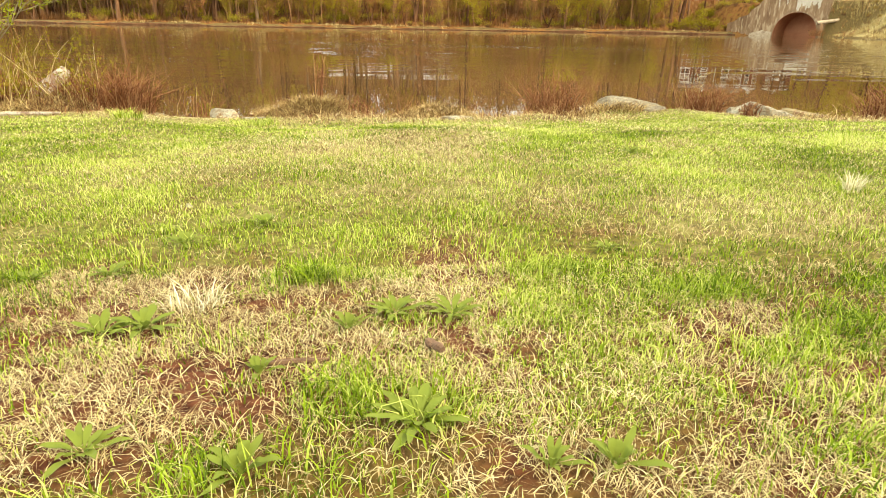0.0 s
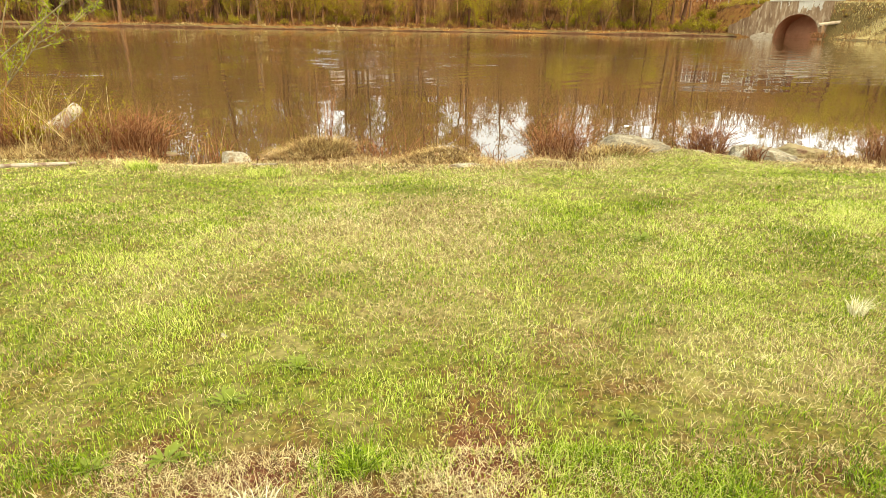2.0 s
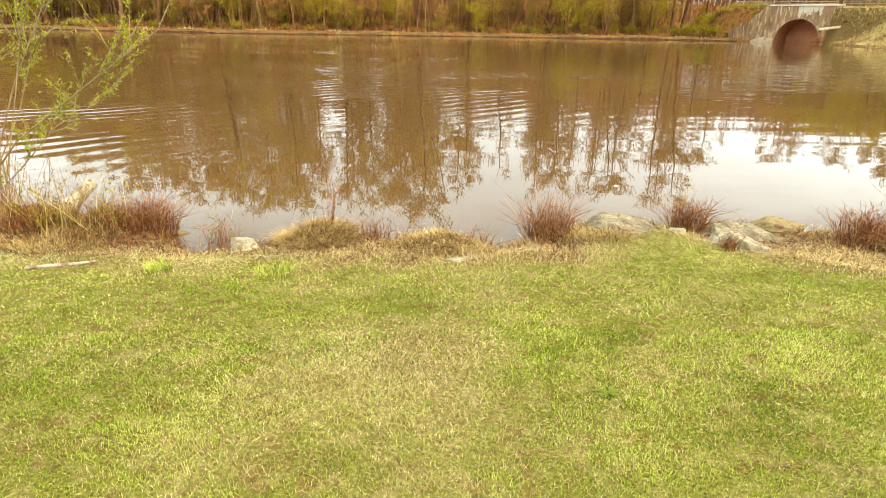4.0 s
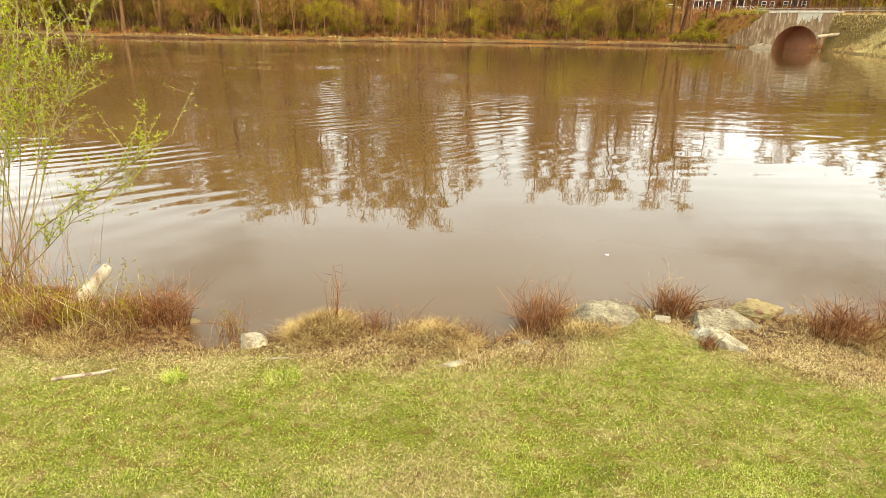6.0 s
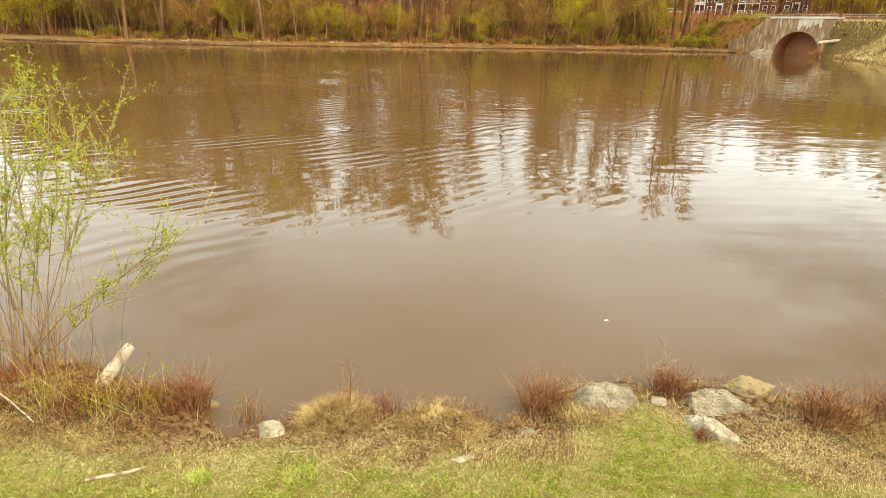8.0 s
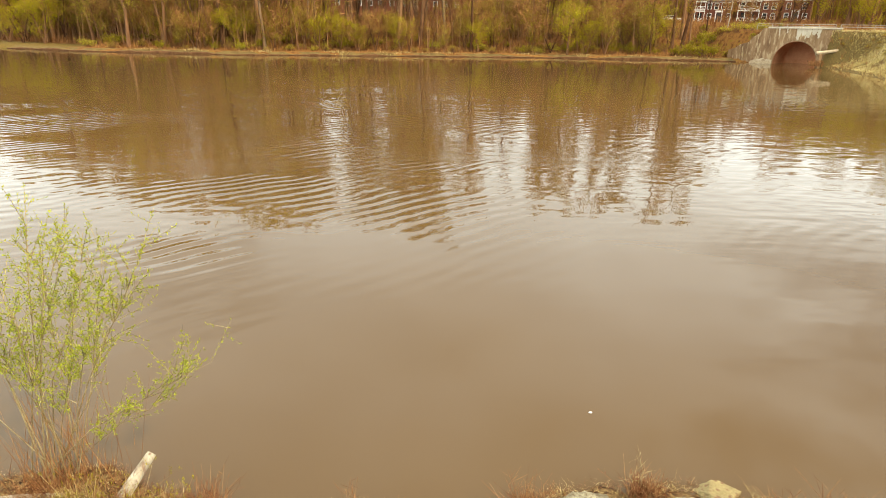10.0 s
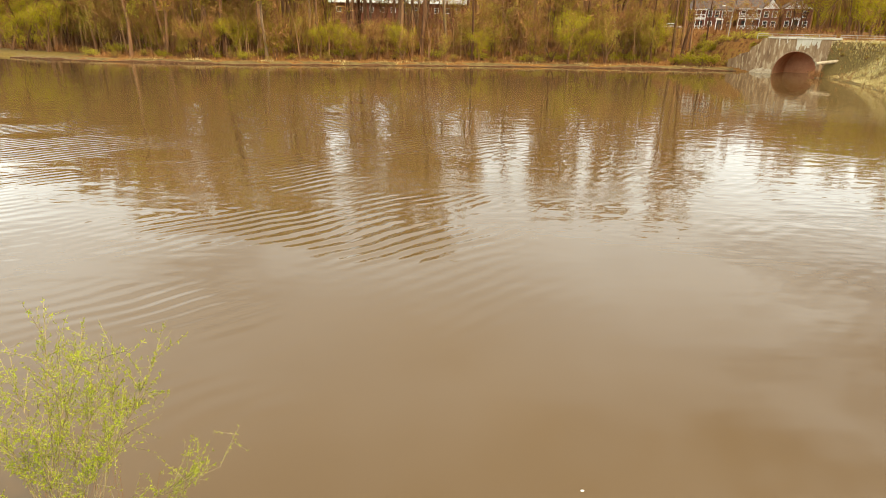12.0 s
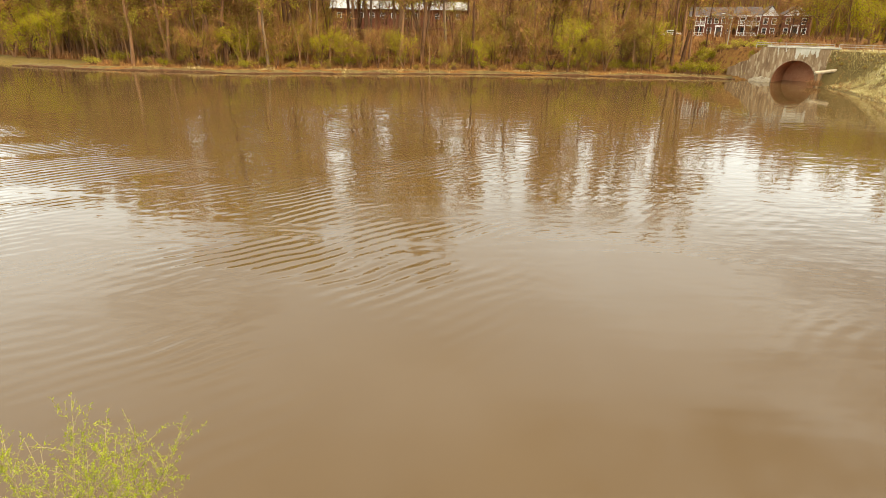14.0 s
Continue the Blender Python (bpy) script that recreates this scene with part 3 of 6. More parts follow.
def build_culvert():
    root = thing("culvert", "stained concrete culvert headwall with a rusty corrugated steel arch", "culvert", ARCH_POSE)
    r, foot, top = 3.85, -1.4, 6.1
    seg = 28
    arc = [(-r * math.cos(math.pi * i / seg), WATER_Z + 0.6 + r * math.sin(math.pi * i / seg)) for i in range(seg + 1)]
    # headwall with the opening cut through its thickness
    bm = bmesh.new()
    outer = []
    for i, (x, z) in enumerate(arc):
        k = i / seg
        ox = -6.6 + 13.2 * k
        outer.append((ox, top))
    inner_pts = [(-r, foot)] + arc + [(r, foot)]
    outer_pts = [(-6.6, foot)] + outer + [(6.6, foot)]
    rings = []
    for depth in (0.0, 0.6):
        rings.append(([bm.verts.new((x, depth, z)) for x, z in inner_pts], [bm.verts.new((x, depth, z)) for x, z in outer_pts]))
    (i0, o0), (i1, o1) = rings
    for k in range(len(i0) - 1):
        bm.faces.new((i0[k], o0[k], o0[k + 1], i0[k + 1]))
        bm.faces.new((i1[k + 1], o1[k + 1], o1[k], i1[k]))
        bm.faces.new((i0[k + 1], i1[k + 1], i1[k], i0[k]))
        bm.faces.new((o0[k], o1[k], o1[k + 1], o0[k + 1]))
    bmesh.ops.recalc_face_normals(bm, faces=bm.faces)
    part("headwall", bm, M_CONCRETE, root)
    # pale cap and run-off streaks of lime, proud of the wall
    part("coping", box((0.6, 0.2, top + 0.12), (12.6, 0.75, 0.3), bevel=0.04), M_CONCRETE_PALE, root, "pale concrete coping")
    rng = random.Random(5)
    for x, w, h in ((-0.15, 0.9, 2.3), (0.7, 1.1, 1.2), (1.6, 0.8, 1.6), (2.5, 1.0, 1.1), (3.3, 0.7, 1.7), (1.15, 0.3, 2.0), (-2.2, 0.3, 0.9), (-3.6, 0.25, 1.4)):
        bm = bmesh.new()
        n = 9
        left = [bm.verts.new((x - w / 2 * (1 - 0.75 * (i / n) ** 2) + rng.uniform(-0.11, 0.11), -0.006, top - 0.03 - h * i / n)) for i in range(n + 1)]
        rite = [bm.verts.new((x + w / 2 * (1 - 0.75 * (i / n) ** 2) + rng.uniform(-0.11, 0.11), -0.006, top - 0.03 - h * i / n)) for i in range(n + 1)]
        for i in range(n):
            bm.faces.new((left[i], left[i + 1], rite[i + 1], rite[i]))
        part("lime_streak", bm, M_CONCRETE_PALE, root, "pale lime run-off streak")
    # corrugated tube
    bm = bmesh.new()
    prev = None
    for j in range(33):
        y = 0.05 + j * 0.25
        rr = r - 0.03 - (0.07 if j % 2 else 0.0)
        ring = [bm.verts.new((-rr * math.cos(math.pi * i / seg), y, WATER_Z + 0.6 + rr * math.sin(math.pi * i / seg))) for i in range(seg + 1)]
        ring = [bm.verts.new((-rr, y, foot))] + ring + [bm.verts.new((rr, y, foot))]
        if prev:
            for k in range(len(ring) - 1):
                bm.faces.new((prev[k], prev[k + 1], ring[k + 1], ring[k]))
        prev = ring
    part("arch_tube", bm, M_CORRUGATED, root, "rusty corrugated steel tube", smooth=True)
    # added panel that closes the shortened tube, its light rust brightening the inside
    bm = box((0, 8.2, 1.2), (9, 0.3, 6))
    part("end_wall", bm, M_CORRUGATED, root, "rust-coloured panel added to close the tube")
    bm = bmesh.new()
    prev = None
    for i in range(seg + 1):
        a = math.pi * i / seg
        q = [bm.verts.new((-rr * math.cos(a), y, WATER_Z + 0.6 + rr * math.sin(a))) for rr, y in ((r - 0.1, -0.12), (r + 0.13, -0.12), (r + 0.13, 0.03))]
        if prev:
            for k in range(2):
                bm.faces.new((prev[k], prev[k + 1], q[k + 1], q[k]))
        prev = q
    part("arch_rim", bm, M_CONCRETE, root, "stained rim of the arch")
    # wing wall with a stepped top, going back to the shore
    bm = bmesh.new()
    tops = [(-6.5, 6.0), (-7.4, 5.0), (-8.6, 4.3), (-9.2, 3.4), (-11.0, 2.9), (-12.0, 2.2), (-13.6, 1.7)]
    ring = []
    for x, z in tops:
        y = (-6.5 - x) * 0.42
        ring.append([bm.verts.new((x, y, foot)), bm.verts.new((x, y, z)), bm.verts.new((x + 0.2, y + 0.55, z)), bm.verts.new((x + 0.2, y + 0.55, foot))])
    for a, b in zip(ring, ring[1:]):
        for k in range(4):
            bm.faces.new((a[k], a[(k + 1) % 4], b[(k + 1) % 4], b[k]))
    bm.faces.new(ring[0][::-1]), bm.faces.new(ring[-1])
    bmesh.ops.recalc_face_normals(bm, faces=bm.faces)
    part("wing_wall", bm, M_CONCRETE, root)
    bm = bmesh.new()
    prev = None
    for k in range(15):
        x = -8.2 + 4.3 * k / 14
        z = WATER_Z + 0.95 - 0.75 * abs(k / 14 - 0.6) + rng.uniform(-0.14, 0.14)
        y0 = 0.42 * max(0.0, -6.5 - x)
        q = [bm.verts.new(v) for v in ((x, y0 - 0.5, WATER_Z - 0.3), (x, y0 - 0.36, WATER_Z + 0.2 + rng.uniform(-0.08, 0.08)), (x, y0 - 0.1, z), (x, y0 + 0.2, z + 0.05))]
        if prev:
            for r_ in range(3):
                bm.faces.new((prev[r_], q[r_], q[r_ + 1], prev[r_ + 1]))
        prev = q
    part("ledge", bm, surface("washed_concrete", (0.20, 0.13, 0.075), (0.46, 0.36, 0.24), 1.5, 0.9, 0.4, 9), root, "pale washed concrete footing")
    part("buttress", box((5.4, -0.25, 1.0), (1.0, 0.8, 4.0), 0, 0.06), M_CONCRETE, root)
    return root


build_culvert()


def build_road():
    bm = bmesh.new()
    for u0, u1 in ((-7, 44),):
        vs = [bm.verts.new((u, n, z)) for z in (5.2, 5.86) for u, n in ((u0, 1.0), (u1, 1.0), (u1, 11.5), (u0, 11.5))]
        bmesh.ops.convex_hull(bm, input=vs)
    road = part("road", bm, M_ASPHALT)
    road.matrix_basis = ARCH_POSE
    tagged(road, "grey asphalt street crossing above the culvert", "road", kind="structure")


build_road()


def build_guard_rail(name, u0, u1, n, label):
    root = thing(name, label, "railing", ARCH_POSE)
    count = int((u1 - u0) / 2.6)
    post = None
    for i in range(count + 1):
        u = u0 + (u1 - u0) * i / count
        m = Matrix.Translation((u, n, 6.35))
        if post is None:
            post = part("post", box((0, 0, 0), (0.1, 0.1, 1.15), 0, 0.015), M_RAIL, root)
            post.matrix_basis = m
        else:
            share("post", post.data, root, m)
    for z in (6.9, 6.5):
        part("rail", box(((u0 + u1) / 2, n, z), (u1 - u0, 0.07, 0.09), 0, 0.015), M_RAIL, root)
    return root


build_guard_rail("guard_rail", -8, 5.6, 0.75, "low grey metal railing above the culvert")
build_guard_rail("guard_rail", 6.4, 38, 0.85, "pale metal roadside railing along the bank top")


def build_pipe():
    root = thing("drain_pipe", "pale drain pipe jutting from the bank beside the culvert", "pipe", Matrix.Translation((69.3, 114.2, 1.9)))
    s = Shape()
    a, b = Vector((0, 0, 0)), Vector((4.2, -0.45, 0.6))
    s.tube([a, a.lerp(b, 0.04), a.lerp(b, 0.07), a.lerp(b, 0.5), b], [0.38, 0.38, 0.31, 0.31, 0.31], 14)
    s.tube([a.lerp(b, 0.05), a.lerp(b, 0.002)], [0.26, 0.26], 12)
    me = s.mesh("barrel", surface("old_pipe", (0.24, 0.17, 0.10), (0.5, 0.40, 0.28), 2.0, 0.85, 0.3, 12), True)
    share("barrel", me, root)
    part("prop", box((0.75, -0.05, -1.5), (0.7, 0.6, 2.9), 0.3, 0.06), M_CONCRETE, root, "concrete prop")
    return root


build_pipe()


# ---------------------------------------------------------------- houses on the street
def window_part(parent, x, z, w, h, y=-0.02):
    root = part("window", box((x, y, z), (w + 0.24, 0.10, h + 0.24), 0, 0.01), M_WHITE, parent, "white-framed sash window")
    part("pane", box((x, y - 0.045, z + h / 4 + 0.02), (w, 0.03, h / 2 - 0.05)), M_GLASS, root)
    part("pane", box((x, y - 0.045, z - h / 4 - 0.02), (w, 0.03, h / 2 - 0.05)), M_GLASS, root)
    return root


def build_house(name, x0, x1, depth, y, z, eave, ridge, label, gable_front, porch=None, door=None, windows=()):
    """A two-storey brick house whose front faces the pond; x runs along the front from its left corner."""
    w = x1 - x0
    k = 0.9 * (x0 - 64.6)
    root = thing(name, label, "house", pose(66.5 + k * 0.94 + (y - 165) * 0.342, 170 - k * 0.342 + (y - 165) * 0.94, z - 0.3 + 0.017 * k, 0, 0, -20))
    w *= 0.9
    part("wall", box((w / 2, depth / 2, eave / 2 - 1), (w, depth, eave + 2)), M_BRICK, root)
    over = 0.4
    bm = bmesh.new()
    if gable_front:
        a = [(-over, -over, eave - 0.1), (w / 2, -over, ridge), (w + over, -over, eave - 0.1)]
        back = [(p[0], depth + over, p[2]) for p in a]
        t = 0.18
        for (p, q), (pb, qb) in zip(zip(a, a[1:]), zip(back, back[1:])):
            vs = [bm.verts.new(v) for v in (p, q, qb, pb)] + [bm.verts.new((v[0], v[1], v[2] + t)) for v in (p, q, qb, pb)]
            bmesh.ops.convex_hull(bm, input=vs)
        part("roof", bm, M_ROOF, root)
        bm = bmesh.new()
        vs = [bm.verts.new(v) for v in ((0, -0.05, eave - 0.05), (w, -0.05, eave - 0.05), (w / 2, -0.05, ridge - 0.12), (0, 0.2, eave - 0.05), (w, 0.2, eave - 0.05), (w / 2, 0.2, ridge - 0.12))]
        bmesh.ops.convex_hull(bm, input=vs)
        part("gable", bm, M_WHITE, root, "white boarded gable")
    else:
        a = [(-over, eave - 0.1), (depth / 2, ridge), (depth + over, eave - 0.1)]
        for (p, q) in zip(a, a[1:]):
            vs = [bm.verts.new((x, yy, zz + dz)) for dz in (0, 0.18) for x in (-over, w + over) for yy, zz in (p, q)]
            bmesh.ops.convex_hull(bm, input=vs)
        part("roof", bm, M_ROOF, root)
        for gx in (0.0, w):
            bm = bmesh.new()
            vs = [bm.verts.new(v) for v in ((gx - 0.1, 0.1, eave), (gx - 0.1, depth - 0.1, eave), (gx - 0.1, depth / 2, ridge - 0.1), (gx + 0.1, 0.1, eave), (gx + 0.1, depth - 0.1, eave), (gx + 0.1, depth / 2, ridge - 0.1))]
            bmesh.ops.convex_hull(bm, input=vs)
            part("gable", bm, M_WHITE, root, "white boarded gable")
    part("gutter", box((w / 2, -0.3, eave - 0.12), (w + 0.6, 0.16, 0.14)), M_WHITE, root, "white gutter") if not gable_front else None
    for wx, wz in windows:
        window_part(root, wx * 0.9, wz, 0.9, 1.35)
    door = door * 0.9 if door else None
    porch = (porch[0] * 0.9, porch[1] * 0.9) if porch else None
    if door:
        d = part("door", box((door, -0.05, 1.1), (1.1, 0.12, 2.2), 0, 0.02), M_DARK, root, "dark front door")
        bm = bmesh.new()
        add_box(bm, (door - 0.75, -0.2, 1.2), (0.22, 0.3, 2.4)), add_box(bm, (door + 0.75, -0.2, 1.2), (0.22, 0.3, 2.4))
        add_box(bm, (door, -0.2, 2.62), (1.9, 0.4, 0.45), 0, 0.08)
        part("door_surround", bm, M_WHITE, root, "white door surround")
    if porch:
        p0, p1 = porch
        pw = p1 - p0
        porch_ob = part("porch", box(((p0 + p1) / 2, -1.0, 2.65), (pw, 2.0, 0.25)), M_WHITE, root, "white two-storey porch")
        part("porch_roof", box(((p0 + p1) / 2, -1.05, 5.0), (pw + 0.3, 2.2, 0.2)), M_WHITE, porch_ob)
        for k in range(4):
            px = p0 + 0.08 + (pw - 0.16) * k / 3
            part("column", box((px, -1.9, 2.5), (0.16, 0.16, 5.0)), M_WHITE, porch_ob)
        for lz in (0.9, 3.75):
            part("rail", box(((p0 + p1) / 2, -1.9, lz), (pw, 0.08, 0.1)), M_WHITE, porch_ob)
            part("rail", box(((p0 + p1) / 2, -1.9, lz - 0.75), (pw, 0.08, 0.1)), M_WHITE, porch_ob)
            for k in range(int(pw / 0.3)):
                part("baluster", box((p0 + 0.2 + k * 0.3, -1.9, lz - 0.38), (0.07, 0.06, 0.75)), M_WHITE, porch_ob)
        part("porch_floor", box(((p0 + p1) / 2, -1.0, 0.0), (pw, 2.0, 0.3)), M_CONCRETE, porch_ob)
        for wx in (p0 + pw * 0.3, p0 + pw * 0.7):
            part("doorway", box((wx, -0.04, 1.15), (1.0, 0.08, 2.1)), M_GLASS, root, "dark glazed porch door")
    return root


G_HOUSE = "brick houses along the street"
HOUSES = [
    build_house("house", 64.6, 76.4, 9, 165, 7.7, 5.0, 7.2, "red brick two-storey house with a white double porch", False, (0.2, 4.2), 8.2,
                [(5.4, 3.9), (7.3, 3.9), (9.2, 3.9), (10.9, 3.9), (5.6, 1.4), (10.9, 1.4)]),
    build_house("house", 77.4, 83.6, 9, 165.3, 7.7, 5.0, 7.2, "red brick house wing with a white double porch", False, (0.2, 5.9), None, [(1.5, 3.9), (4.4, 3.9)]),
    build_house("house", 83.7, 88.0, 10, 164.2, 7.7, 5.0, 7.3, "red brick house end with a white front gable", True, None, None, [(1.1, 3.7), (3.2, 3.7), (1.1, 1.3), (3.2, 1.3)]),
    build_house("house", 89.3, 96.4, 10, 165.2, 7.7, 5.0, 7.3, "red brick house with a white gable, half hidden by trees", True, None, 3.4, [(1.4, 3.7), (5.4, 3.7), (1.2, 1.3), (5.8, 1.3)]),
]
for h in HOUSES:
    tagged(h, group=G_HOUSE)


def build_long_building():
    root = thing("apartment_building", "long low building with a pale grey roof behind the trees", "building", Matrix.Translation((-36, 205, 9.0)))
    part("wall", box((22, 6, 1.5), (44, 12, 6.5)), M_BRICK, root)
    bm = bmesh.new()
    vs = [bm.verts.new(v) for v in ((-0.8, -0.8, 4.6), (44.8, -0.8, 4.6), (44.8, 12.8, 4.6), (-0.8, 12.8, 4.6), (-0.8, 5, 7.2), (44.8, 5, 7.2), (-0.8, 7, 7.2), (44.8, 7, 7.2))]
    bmesh.ops.convex_hull(bm, input=vs)
    part("roof", bm, surface("grey_roof", (0.34, 0.31, 0.29), (0.5, 0.47, 0.44), 1.0, 0.85, 0.2, 8), root, "pale grey sheet roof")
    for i in range(12):
        window_part(root, 2.5 + i * 3.5, 2.6, 1.3, 1.4)
    return root


build_long_building()


def build_car(x, y, rz, colour, label, van=False):
    z = ground_at(x, y)
    root = thing("van" if van else "car", label, "vehicle", pose(x, y, z, 0, 0, rz))
    s = 1.0
    h1, h2 = (1.15, 2.1) if van else (0.85, 1.45)
    bm = bmesh.new()
    add_box(bm, (0, 0, (0.3 + h1) / 2), (4.6, 1.8, h1 - 0.3), 0, 0.12)
    top = bmesh.ops.create_cube(bm, size=1, matrix=Matrix.LocRotScale((0.3 if van else -0.2, 0, (h1 + h2) / 2), None, (3.9 if van else 2.6, 1.65, h2 - h1)))
    for v in top["verts"]:
        if v.co.z > h1 + 0.1:
            v.co.x *= 0.82
            v.co.y *= 0.86
    part("body", bm, colour, root)
    part("windscreen", box((0.3 if van else -0.2, 0, (h1 + h2) / 2), (2.3, 1.62, (h2 - h1) * 0.6)), M_GLASS, root, "dark glass windows")
    for wx in (-1.4, 1.4):
        for wy in (-0.82, 0.82):
            bm = bmesh.new()
            bmesh.ops.create_cone(bm, cap_ends=True, segments=16, radius1=0.33, radius2=0.33, depth=0.22, matrix=Matrix.LocRotScale((wx, wy, 0.33), Euler((radians(90), 0, 0)), None))
            part("wheel", bm, M_DARK, root, "black tyre")
    return root


build_car(46.6, 168, 8, M_WHITE, "white van parked on the street behind the trees", True)
build_car(60.5, 166, 0, M_WHITE, "white car parked on the street")


def build_street_lamp(x, y):
    z = ground_at(x, y)
    root = thing("street_lamp", "grey street lamp with a curved arm", "lamp", Matrix.Translation((x, y, z)))
    s = Shape()
    s.tube([Vector((0, 0, 0)), Vector((0, 0, 4)), Vector((0, 0, 7.6))], [0.12, 0.1, 0.08], 8)
    share("pole", s.mesh("pole", M_RAIL, True), root)
    s = Shape()
    s.tube([Vector((0, 0, 7.5)), Vector((-0.8, 0, 7.9)), Vector((-1.9, 0, 8.1))], [0.06, 0.05, 0.05], 6)
    share("arm", s.mesh("arm", M_RAIL, True), root)
    part("lamp_head", box((-2.2, 0, 8.1), (0.8, 0.35, 0.18), 0, 0.05), M_WHITE, root, "pale lamp head")
    return root


build_street_lamp(68.5, 150)


# ---------------------------------------------------------------- trees
def grow_tree(seed, height, radius, spread, crown_base, limbs, leaves, leaf_size, twigs=300, lean=0.06, fork=1):
    """Meshes of trunk with limbs, of twigs, and of leaves."""
    rng = random.Random(seed)
    wood, twig, leaf = Shape(), Shape(), Shape()
    tips = []
    for f in range(fork):
        la = Vector((rng.uniform(-lean, lean), rng.uniform(-lean, lean), 1)) if fork == 1 else Vector((math.cos(6.28 * f / fork + seed) * (lean + 0.18), math.sin(6.28 * f / fork + seed) * (lean + 0.18), 1))
        h = height * rng.uniform(0.85, 1.0)
        pts, rad = [], []
        wob = Vector((0, 0, 0))
        for i in range(9):
            k = i / 8
            wob = wob + Vector((rng.gauss(0, 0.012), rng.gauss(0, 0.012), 0)) * height
            pts.append(la * (h * k) + wob * (k ** 0.7))
            rad.append(radius * (1.25 if i == 0 else 1.0) * (1 - k) ** 0.8 + 0.015)
        wood.tube(pts, rad, 7)
        for j in range(limbs // fork):
            k = rng.uniform(crown_base, 0.97)
            i = min(int(k * 8), 7)
            p = pts[i].lerp(pts[i + 1], k * 8 - i)
            a = rng.uniform(0, 6.28)
            length = spread * rng.uniform(0.5, 1.0) * (0.5 + 0.75 * math.sin(math.pi * (0.12 + 0.72 * max(0, (k - crown_base) / (1 - crown_base)))))
            d = Vector((math.cos(a), math.sin(a), rng.uniform(0.25, 0.95)))
            q1 = p + d * length * 0.5
            q2 = q1 + (d + Vector((rng.gauss(0, 0.3), rng.gauss(0, 0.3), 0.25))) * length * 0.5
            r0 = max(radius * 0.34 * (1 - k * 0.6), 0.02)
            wood.tube([p, q1, q2], [r0, r0 * 0.6, 0.012], 4)
            tips += [(p, q1), (q1, q2), (q1, q2)]
            for b in range(1):
                s = p.lerp(q2, rng.uniform(0.3, 0.8))
                e = s + rand_dir(rng, 0.5) * length * 0.4
                wood.tube([s, e], [r0 * 0.4, 0.01], 3)
                tips.append((s, e))
    for i in range(twigs):
        a, b = rng.choice(tips)
        p = a.lerp(b, rng.uniform(0.3, 1.05))
        d = rand_dir(rng, 0.45)
        twig.leaf(p, d, d.cross(rand_dir(rng)).normalized(), rng.uniform(0.9, 2.4), 0.10)
    clumps = [a.lerp(b, rng.uniform(0.35, 1.1)) for a, b in (rng.choice(tips) for _ in range(max(1, leaves // 14)))]
    for i in range(leaves):
        c = rng.choice(clumps)
        p = c + Vector((rng.gauss(0, 0.45), rng.gauss(0, 0.45), rng.gauss(0, 0.35)))
        d = rand_dir(rng)
        leaf.leaf(p, d, d.cross(rand_dir(rng)).normalized(), leaf_size * rng.uniform(0.6, 1.3), leaf_size * rng.uniform(0.3, 0.6))
    return wood, twig, leaf


def tree_thing(name, shapes, bark, foliage, label, category="tree"):
    root = thing(name, label, category)
    wood, twig, leaf = shapes
    share("trunk", wood.mesh("trunk", bark, True), root)
    if twig.n:
        share("twig", twig.mesh("twig", M_TWIG), root)
    if leaf.n:
        share("crown", leaf.mesh("crown", foliage), root)
    return root


TALL = [
    tree_thing("tree", grow_tree(1, 30, 0.34, 4.4, 0.30, 36, 3000, 0.36, 1000), M_BARK, M_LEAF_BUD, "tall slender budding tree with a grey-brown trunk"),
    tree_thing("tree", grow_tree(2, 32, 0.30, 4.0, 0.33, 34, 2300, 0.34, 1100), M_BARK, M_LEAF_BUD, "tall nearly bare brown tree on the far slope"),
    tree_thing("tree", grow_tree(3, 27, 0.30, 4.6, 0.26, 34, 3400, 0.36, 800), M_BARK, M_LEAF_TREE, "tall tree in fresh yellow-green spring leaf"),
    tree_thing("tree", grow_tree(4, 29, 0.27, 3.8, 0.28, 32, 3000, 0.34, 900), M_BARK_PALE, M_LEAF_TREE, "tall pale-barked tree with thin new leaves"),
    tree_thing("tree", grow_tree(5, 26, 0.26, 4.0, 0.26, 34, 2300, 0.34, 1200, 0.1, 2), M_BARK, M_LEAF_BUD, "forked bare tree with fine reddish twigs"),
    tree_thing("tree", grow_tree(7, 31, 0.26, 2.9, 0.36, 20, 620, 0.30, 420), M_BARK, M_LEAF_BUD, "thin bare tree with a narrow sparse crown"),
    tree_thing("tree", grow_tree(6, 31, 0.38, 5.0, 0.27, 38, 3400, 0.36, 900), M_BARK, M_LEAF_TREE, "large old tree with spreading limbs and young leaves"),
]
SMALL = [
    tree_thing("small_tree", grow_tree(21, 8.5, 0.15, 3.4, 0.2, 28, 3200, 0.19, 320, 0.12, 2), M_BARK, M_LEAF_TREE, "small understorey tree in bright spring leaf"),
    tree_thing("small_tree", grow_tree(22, 7.0, 0.11, 3.0, 0.16, 24, 2600, 0.19, 300, 0.14, 3), M_BARK, M_LEAF_SHRUB, "small multi-stemmed green tree at the water's edge"),
    tree_thing("small_tree", grow_tree(23, 10, 0.15, 2.8, 0.22, 24, 1500, 0.17, 480, 0.24, 2), M_BARK, M_LEAF_BUD, "leaning thin tree with sparse buds"),
]
LEAFY = tree_thing("leafy_tree", grow_tree(24, 9.0, 0.20, 3.6, 0.16, 38, 4800, 0.24, 200, 0.1, 2), M_BARK, M_LEAF_BRIGHT, "round-crowned forked tree in bright yellow-green leaf")


